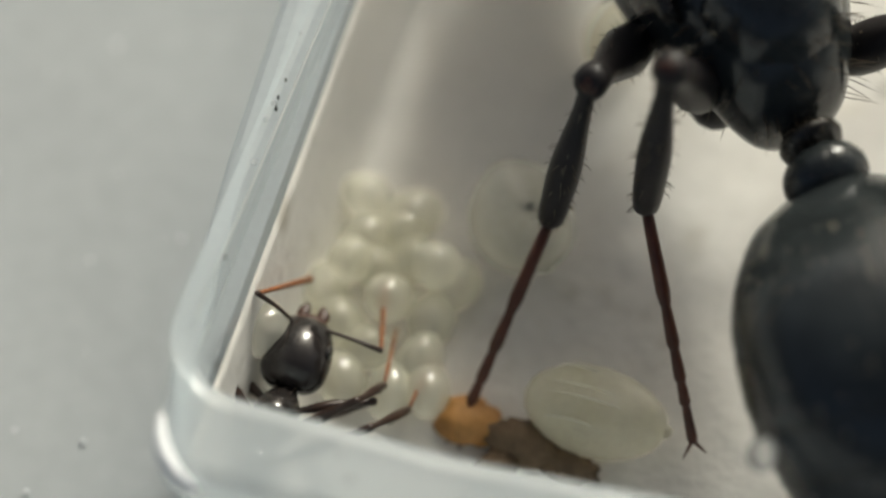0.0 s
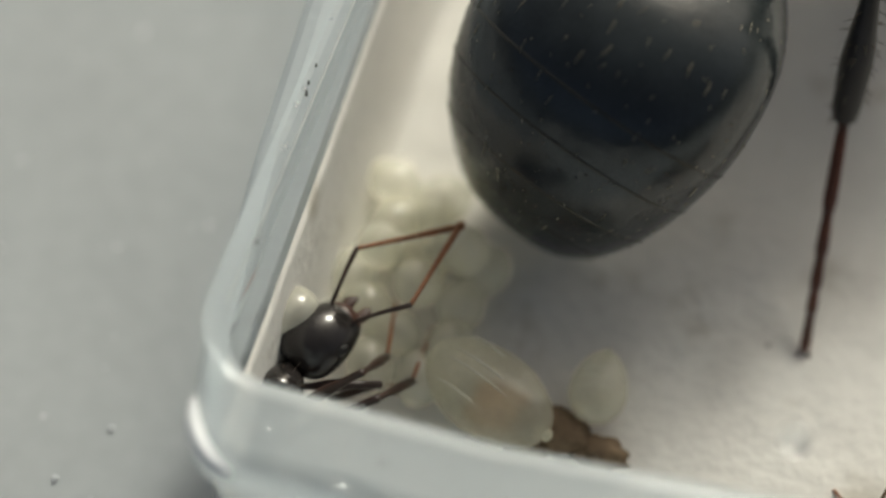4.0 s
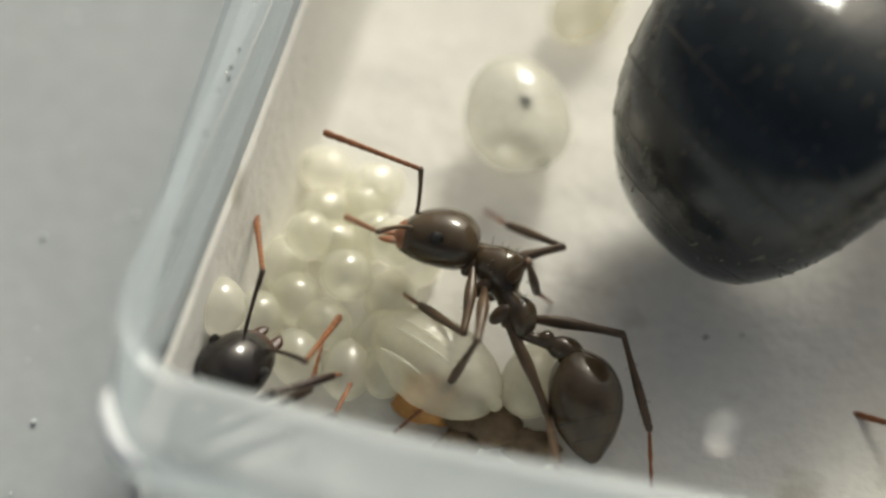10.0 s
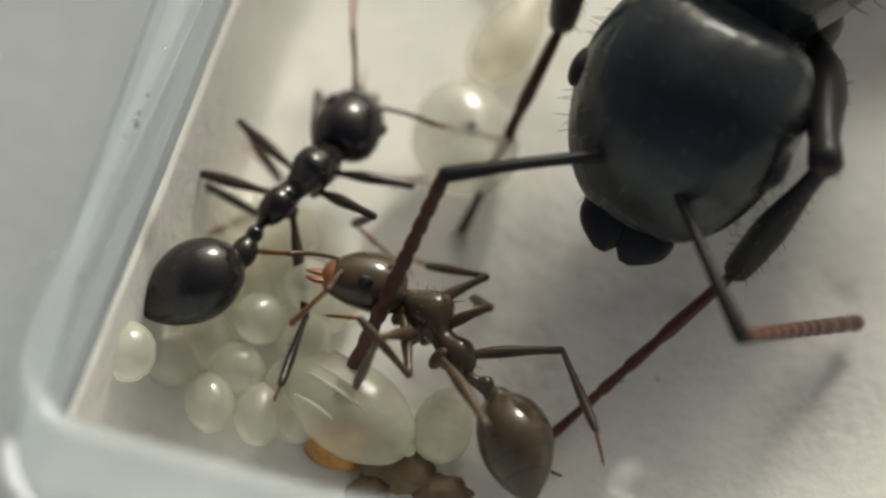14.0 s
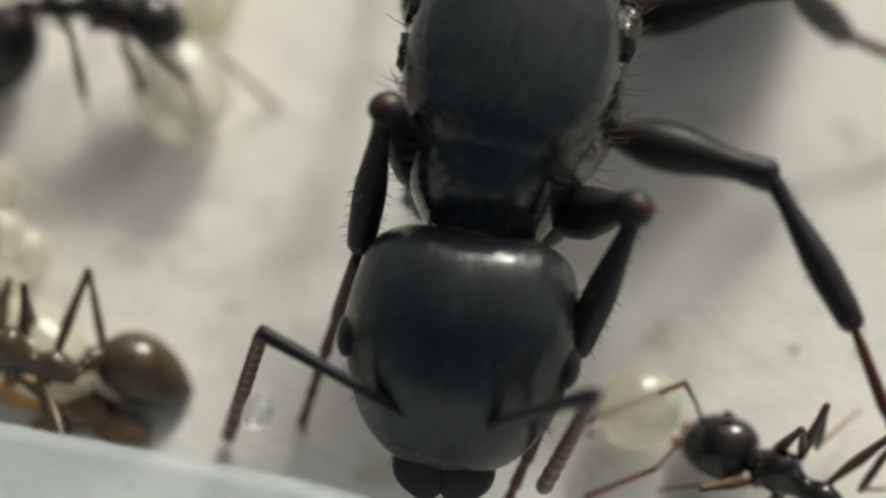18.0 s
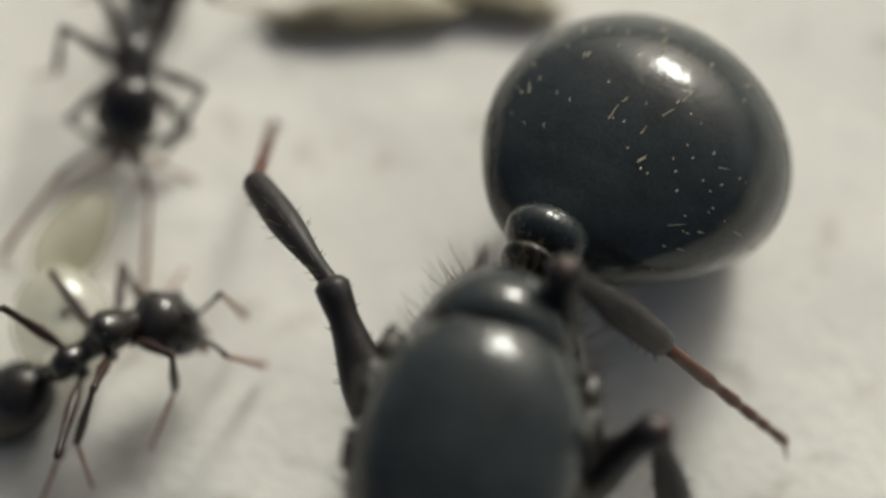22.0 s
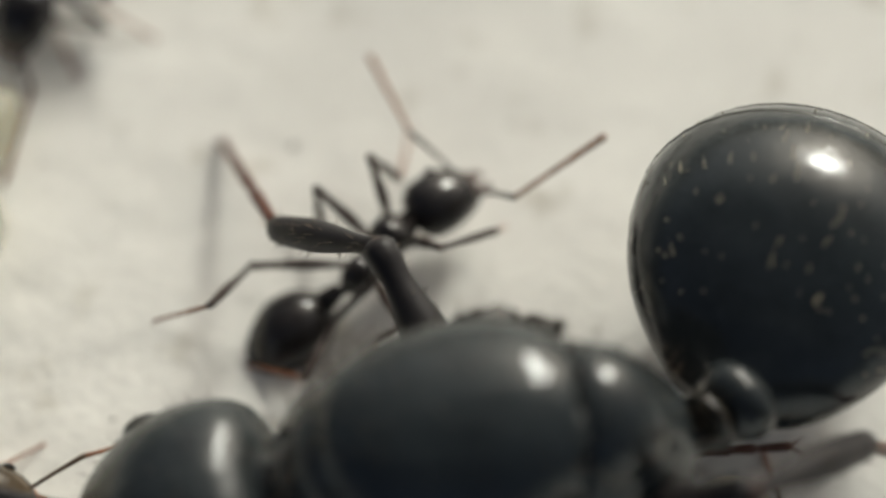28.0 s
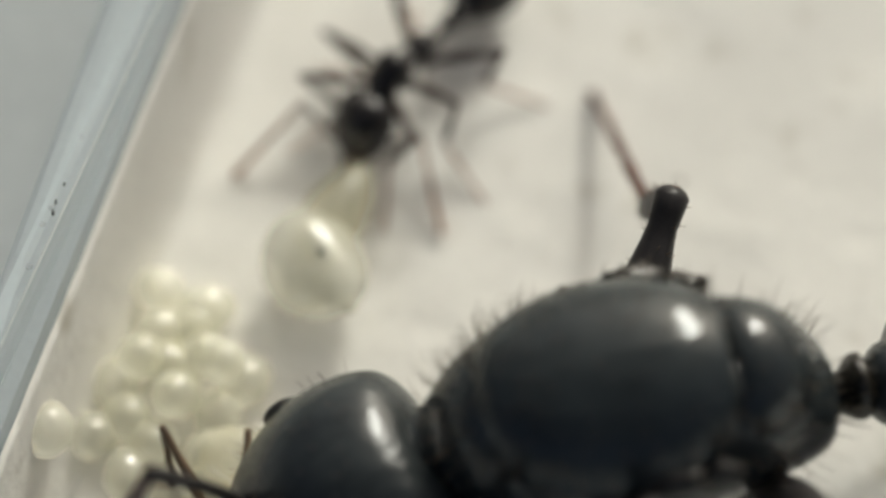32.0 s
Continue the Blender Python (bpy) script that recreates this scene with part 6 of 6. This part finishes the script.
    lead("leg", 0, -1, [
        (1, -125, 50, -12, -51, 4, -62), (2, -125, 43, -30, -52, 6, -60), (3, -125, 53, -73, -30, -27, -59), (9, -82, 36, 14, -44, 22, -59),
        (10, -71, 41, -36, -31, 8, -63), (11, -99, 68, -11, -45, 3, -62), (12, 80, 14, 175, -65, -73, -64), (13, 22, 42, -79, -40, -63, -67),
        (13.5, -168, 54, -45, -62, -12, -72), (19, -72, 51, -19, -33, -47, -77), (20, -85, 52, -19, -37, 64, -79), (21, -79, 50, -58, -68, 48, -84),
        (22, -72, 36, -174, -80, -165, -48), (23, -86, 23, -170, -70, -144, -48), (24, -74, 32, 26, -69, 94, -67), (24.5, -77, 36, 36, -81, 169, -69),
        (26.5, -82, 54, -38, -70, 30, -42), (28, -103, 50, -20, -20, 26, -58)])
    lead("leg", 0, 1, [
        (1, 103, 74, -5, -44, 16, -60), (2, 124, 66, -12, -37, 10, -57), (7, 172, 69, 9, -15, 41, -54), (8, 167, 70, 10, -30, 41, -52),
        (9, -167, 78, 3, -46, 26, -49), (12, 124, 28, 10, -53, -39, -71), (13, 81, 58, 110, -11, 5, -74), (13.5, 72, 52, 106, 3, 47, -66),
        (19, -1, 41, 156, -55, 136, -55), (24, 16, 64, 107, -80, 74, -60), (24.5, 16, 57, -32, -45, 95, -81), (27, -8, 56, -26, -65, 89, -46)])
    lead("leg", 1, -1, [
        (0, -60, 35, -10, -50, 10, -20), (11.2, -60, 35, -10, -50, 10, -20), (12, 170, 69, -81, -29, -71, -49), (13.5, -173, 53, -31, -61, -20, -61),
        (18, -40, 39, -20, -38, -49, -60), (19, -81, 54, -113, -57, -125, -59), (20, -96, 48, -126, -45, -122, -61),
        (21, -148, 27, -152, -63, 169, -41), (22, -127, 45, -168, -57, -123, -75), (23, -144, 48, -148, -58, -165, -73),
        (24, -76, 57, -151, -54, 92, -76), (24.5, -69, 59, -139, -51, 84, -76), (28, 173, -17, -163, 5, 103, -27)])
    lead("leg", 1, 1, [
        (0, 60, 35, 10, -50, -10, -20), (5, 60, 35, 10, -50, -10, -20), (9.2, 60, 35, 10, -50, -10, -20), (11.4, 60, 35, 10, -50, -10, -20),
        (13, 108, 59, 140, -59, 25, -72), (13.5, 143, 41, 108, -32, 47, -74), (19, 26, 83, 104, -68, 129, -56), (20, 69, 69, 67, -68, 124, -58),
        (26.5, 98, 28, 92, -37, 94, -37)])
    lead("leg", 2, -1, [
        (0, -60, 25, -15, -50, 0, -20), (11.4, -60, 25, -15, -50, 0, -20), (13, -126, 20, -177, 49, -65, -74), (13.5, -130, -8, -157, 30, -103, -84),
        (15.5, -117, 17, -140, 25, 124, -54), (16, -140, 28, -177, -57, -173, -13), (17, -147, 16, -167, 8, 154, -48),
        (18, -66, 48, -73, -79, 106, -76), (19, -102, 43, -157, -49, -167, -53), (27, -172, 10, 153, -49, -162, -2)])
    lead("leg", 2, 1, [
        (0, 30, 15, -20, -45, 0, -20), (11, 30, 15, -20, -45, 0, -20), (12, 108, 48, -135, -76, -101, -60), (15.5, -175, 63, 110, -52, 129, -41),
        (19, 154, 40, -175, -23, 170, -51), (20, 140, 38, 169, -19, 162, -41), (21, 135, 54, 142, -41, 128, -58), (22, 133, 64, 128, -43, 117, -60),
        (23, 155, 62, 119, -45, 117, -63), (24, 58, 85, 149, -43, 139, -59), (24.5, 80, 79, 148, -44, 139, -58), (27, 119, 39, 171, -64, 153, -27),
        (28, 133, 4, -166, 33, 123, -39)])
    lead("feeler", 0, -1, [
        (0, -92, -9, 15, -31), (1, -69, -4, -31, -24), (2, -95, -15, -35, -24), (3, -29, 44, 46, -49), (5.5, -132, 21, -36, -43),
        (6, -122, 19, -2, -59), (7, -103, 56, -141, -84), (8, -62, 22, 13, -34), (9, -24, 40, 30, -39), (10, -95, 36, 17, -32),
        (11, -89, 17, -51, -52), (12, -4, 14, -32, -14), (13, -119, 47, -95, 53), (13.5, -131, 12, -89, -16), (19, -25, 39, -6, -55),
        (20, -9, 35, -10, -18), (21, -109, 30, -52, -38), (22, -92, 49, 20, -29), (23, -62, 65, 13, 1), (24, -70, 63, 62, -73),
        (26.5, -2, 49, 36, -69), (28, -70, 37, -7, 21), (29, -51, 12, -13, -37)])
    lead("feeler", 0, 1, [
        (0, 94, 60, -24, -51), (1, 63, 69, 26, -24), (2, 122, 57, 7, -35), (3, 137, 54, 29, -30), (5.5, 81, 27, 36, -20), (6, 60, 33, 30, 35),
        (7, 60, 27, 18, 8), (8, 146, 16, 55, -31), (9, 167, 9, 102, -41), (10, 19, 43, 43, -23), (11, 19, 3, -2, -27), (12, 5, -7, -58, -25),
        (13, -3, 5, -26, -7), (13.5, 35, 38, -2, -42), (19, 70, 9, 51, -46), (20, 90, 19, 42, -41), (21, 121, 56, 38, -24), (22, -155, 77, 17, -38),
        (23, 135, 56, 45, -18), (24, 142, 86, 15, -73), (26.5, 81, 17, 51, 16), (28, 107, 20, 77, -6), (29, 10, 53, 56, -26)])
    lead = guide(brown)
    lead("leg", 0, -1, [
        (5.5, 125, 70, -125, -56, -102, -51), (7, 144, 62, -50, -37, -54, -22), (15.5, 61, 49, -34, -41, -60, -34), (16, 115, 72, -33, -38, -48, -26)])
    lead("leg", 0, 1, [
        (5.5, 116, 34, 34, -44, -42, -44), (6, 118, 36, -127, -84, -33, -56), (7, 103, -7, -73, -66, -69, -32), (8, 106, -9, -59, -47, -51, -32),
        (9, 153, -25, 27, -6, -55, -17), (10, 155, -25, -18, -26, -33, -25), (11, 153, -21, -13, 8, -41, -42), (12, 158, -21, -17, 9, -36, -44),
        (13, 160, -16, -15, 6, -40, -44), (13.5, 154, -18, 21, 16, -42, -31), (15.5, 110, 0, -33, -68, -66, -33), (16, 120, 8, -68, -57, -69, -31)])
    lead("leg", 1, -1, [
        (6, -168, 46, -103, -76, -30, -21), (7, 157, 64, -82, -43, -164, -72), (8, -174, 61, -77, -47, 43, -76), (9, 164, 55, -102, -30, -66, 21),
        (10, 111, 44, -89, -24, -79, -12), (11, 119, 50, -85, -24, -69, -10), (12, 122, 49, -84, -29, -66, -9), (13, 121, 49, -83, -27, -67, -10),
        (15.5, 93, 63, -74, -38, -79, -28), (17, 42, 70, -108, -12, -80, -12)])
    lead("leg", 1, 1, [
        (7, 146, -10, -33, -33, -62, -50), (9, 136, -2, -104, -64, -68, -32), (10, 140, -10, -93, -59, -74, -74), (11, 153, -4, -110, -48, -159, -63),
        (12, 171, -4, -103, -51, 156, -64), (13, -179, -10, -113, -52, 166, -36), (15.5, 115, -6, -64, -51, -56, -22),
        (16, 133, 8, -87, -61, -69, -21)])
    lead("leg", 2, -1, [
        (7, -149, 40, 152, -10, -82, -24), (8, -153, 36, -171, -25, -166, -34), (9, -149, 36, -151, -23, 167, -32),
        (10, -145, 42, -157, -23, 178, -29), (11, -142, 42, 169, -8, -118, -31), (12, -140, 44, 168, -1, -122, -30), (13, -139, 44, 163, 7, -111, -29),
        (13.5, -139, 44, 165, -9, -99, -28), (15.5, -145, 38, 133, -16, -80, -30), (16, -158, 25, 140, -8, -86, -30),
        (17, -172, 41, -85, -47, 141, -46)])
    lead("leg", 2, 1, [
        (7, 144, 2, -98, -14, -84, 11), (8, 144, 1, -97, -14, -98, 12), (9, 173, -5, -103, -34, 164, -27), (10, -163, -12, 140, 2, -78, -22),
        (11, 177, -6, 133, 5, -75, -22), (12, -162, -13, 145, 17, -77, -23), (13, -172, -4, 137, 24, -75, -22), (13.5, 160, 2, -89, -17, -142, 12),
        (15.5, 129, 10, -65, -46, -67, -21), (16, 134, 7, -90, -19, -108, -13)])
    lead("feeler", 0, -1, [
        (5.5, 152, 64, -61, -16), (6, 175, 61, -55, -12), (7, 65, 73, 6, 28), (8, 55, 61, -44, -37), (9, 62, 53, -35, -32), (10, 72, 68, -27, -3),
        (11, 73, 38, -2, -21), (12, 106, 74, -22, -9), (13, 64, 57, -75, -12), (13.5, 30, 3, -70, -23), (15.5, 51, -5, -80, -33),
        (16, 18, 54, -65, -15)])
    lead("feeler", 0, 1, [
        (5.5, 33, 6, 36, 6), (6, 55, 6, -6, -19), (7, 81, -27, -10, 3), (8, 1, 0, -25, -12), (9, 65, 9, -65, -17), (10, 60, 8, -71, -17),
        (11, 45, -3, -73, -20), (12, 50, -3, -72, -20), (13, 72, 4, -75, -21), (13.5, 87, -7, -86, -45), (15.5, -10, 42, -52, -27),
        (16, 43, 44, -77, -32)])
    lead = guide(carrier)
    lead("leg", 0, -1, [
        (18, -148, 72, -146, -83, 43, -45)])
    lead("feeler", 0, -1, [
        (17, -162, 51, 12, -14), (18, 30, 90, 39, -14)])
    lead("feeler", 0, 1, [
        (18, 100, 26, 27, -28)])
    lead = guide(puller)
    lead("leg", 0, 1, [
        (23, 31, 11, -140, -59, -166, -38), (24, 20, 14, -161, -57, -165, -45)])
    lead("leg", 1, -1, [
        (22, -62, 41, -157, -60, -150, -24), (23, -99, 47, -151, -53, -133, -13), (24, -103, 47, -148, -45, -106, -31),
        (24.5, -104, 49, -150, -51, -102, -34)])
    lead("leg", 1, 1, [
        (22, 51, 3, -90, -62, -90, -55), (23, 47, 22, -157, -69, -134, -28), (24, 47, 27, -121, -65, -146, -39), (24.5, 56, 28, -150, -57, -88, -67)])
    lead("feeler", 0, -1, [
        (22, -51, 8, -35, -14), (23, -121, 15, -8, -35), (24, -146, 11, -14, -32), (24.5, -110, 18, -11, -30), (31, -112, 12, 0, 12),
        (32, -120, 6, -23, 15)])
    lead("feeler", 0, 1, [
        (22, 17, -2, 0, 0), (23, 103, -9, -51, -10), (24, 116, -11, -38, -24), (24.5, 78, -15, -18, -8), (31, 106, -20, -1, 25),
        (32, 129, -21, 38, 19)])


def motions():
    limbs()
    for a, rows, heads, tails, holds in ((queen, QUEEN, QUEEN_HEAD, QUEEN_TAIL, QUEEN_HOLDS), (black, BLACK, BLACK_HEAD, BLACK_TAIL, ()),
                                         (brown, BROWN, BROWN_HEAD, BROWN_TAIL, ()), (carrier, CARRIER, CARRIER_HEAD, CARRIER_TAIL, ()),
                                         (puller, PULLER, PULLER_HEAD, PULLER_TAIL, ())):
        walk(a["thing"], rows)
        flex(a, heads, tails)
        stand(a, holds)
    walk(spotted, LARVA)
    walk(pupa, ROLLED)
    walk(second, DRAGGED)
    # the held larva goes before the worker's jaws
    way = path_of(carrier["thing"])
    walk(carried, [(t * .5, Matrix.Translation((0, 0, -.00062)) @ way(t * .5) @ at(2.05, .1, 0, 0, 0, 70)) for t in range(65)])


motions()
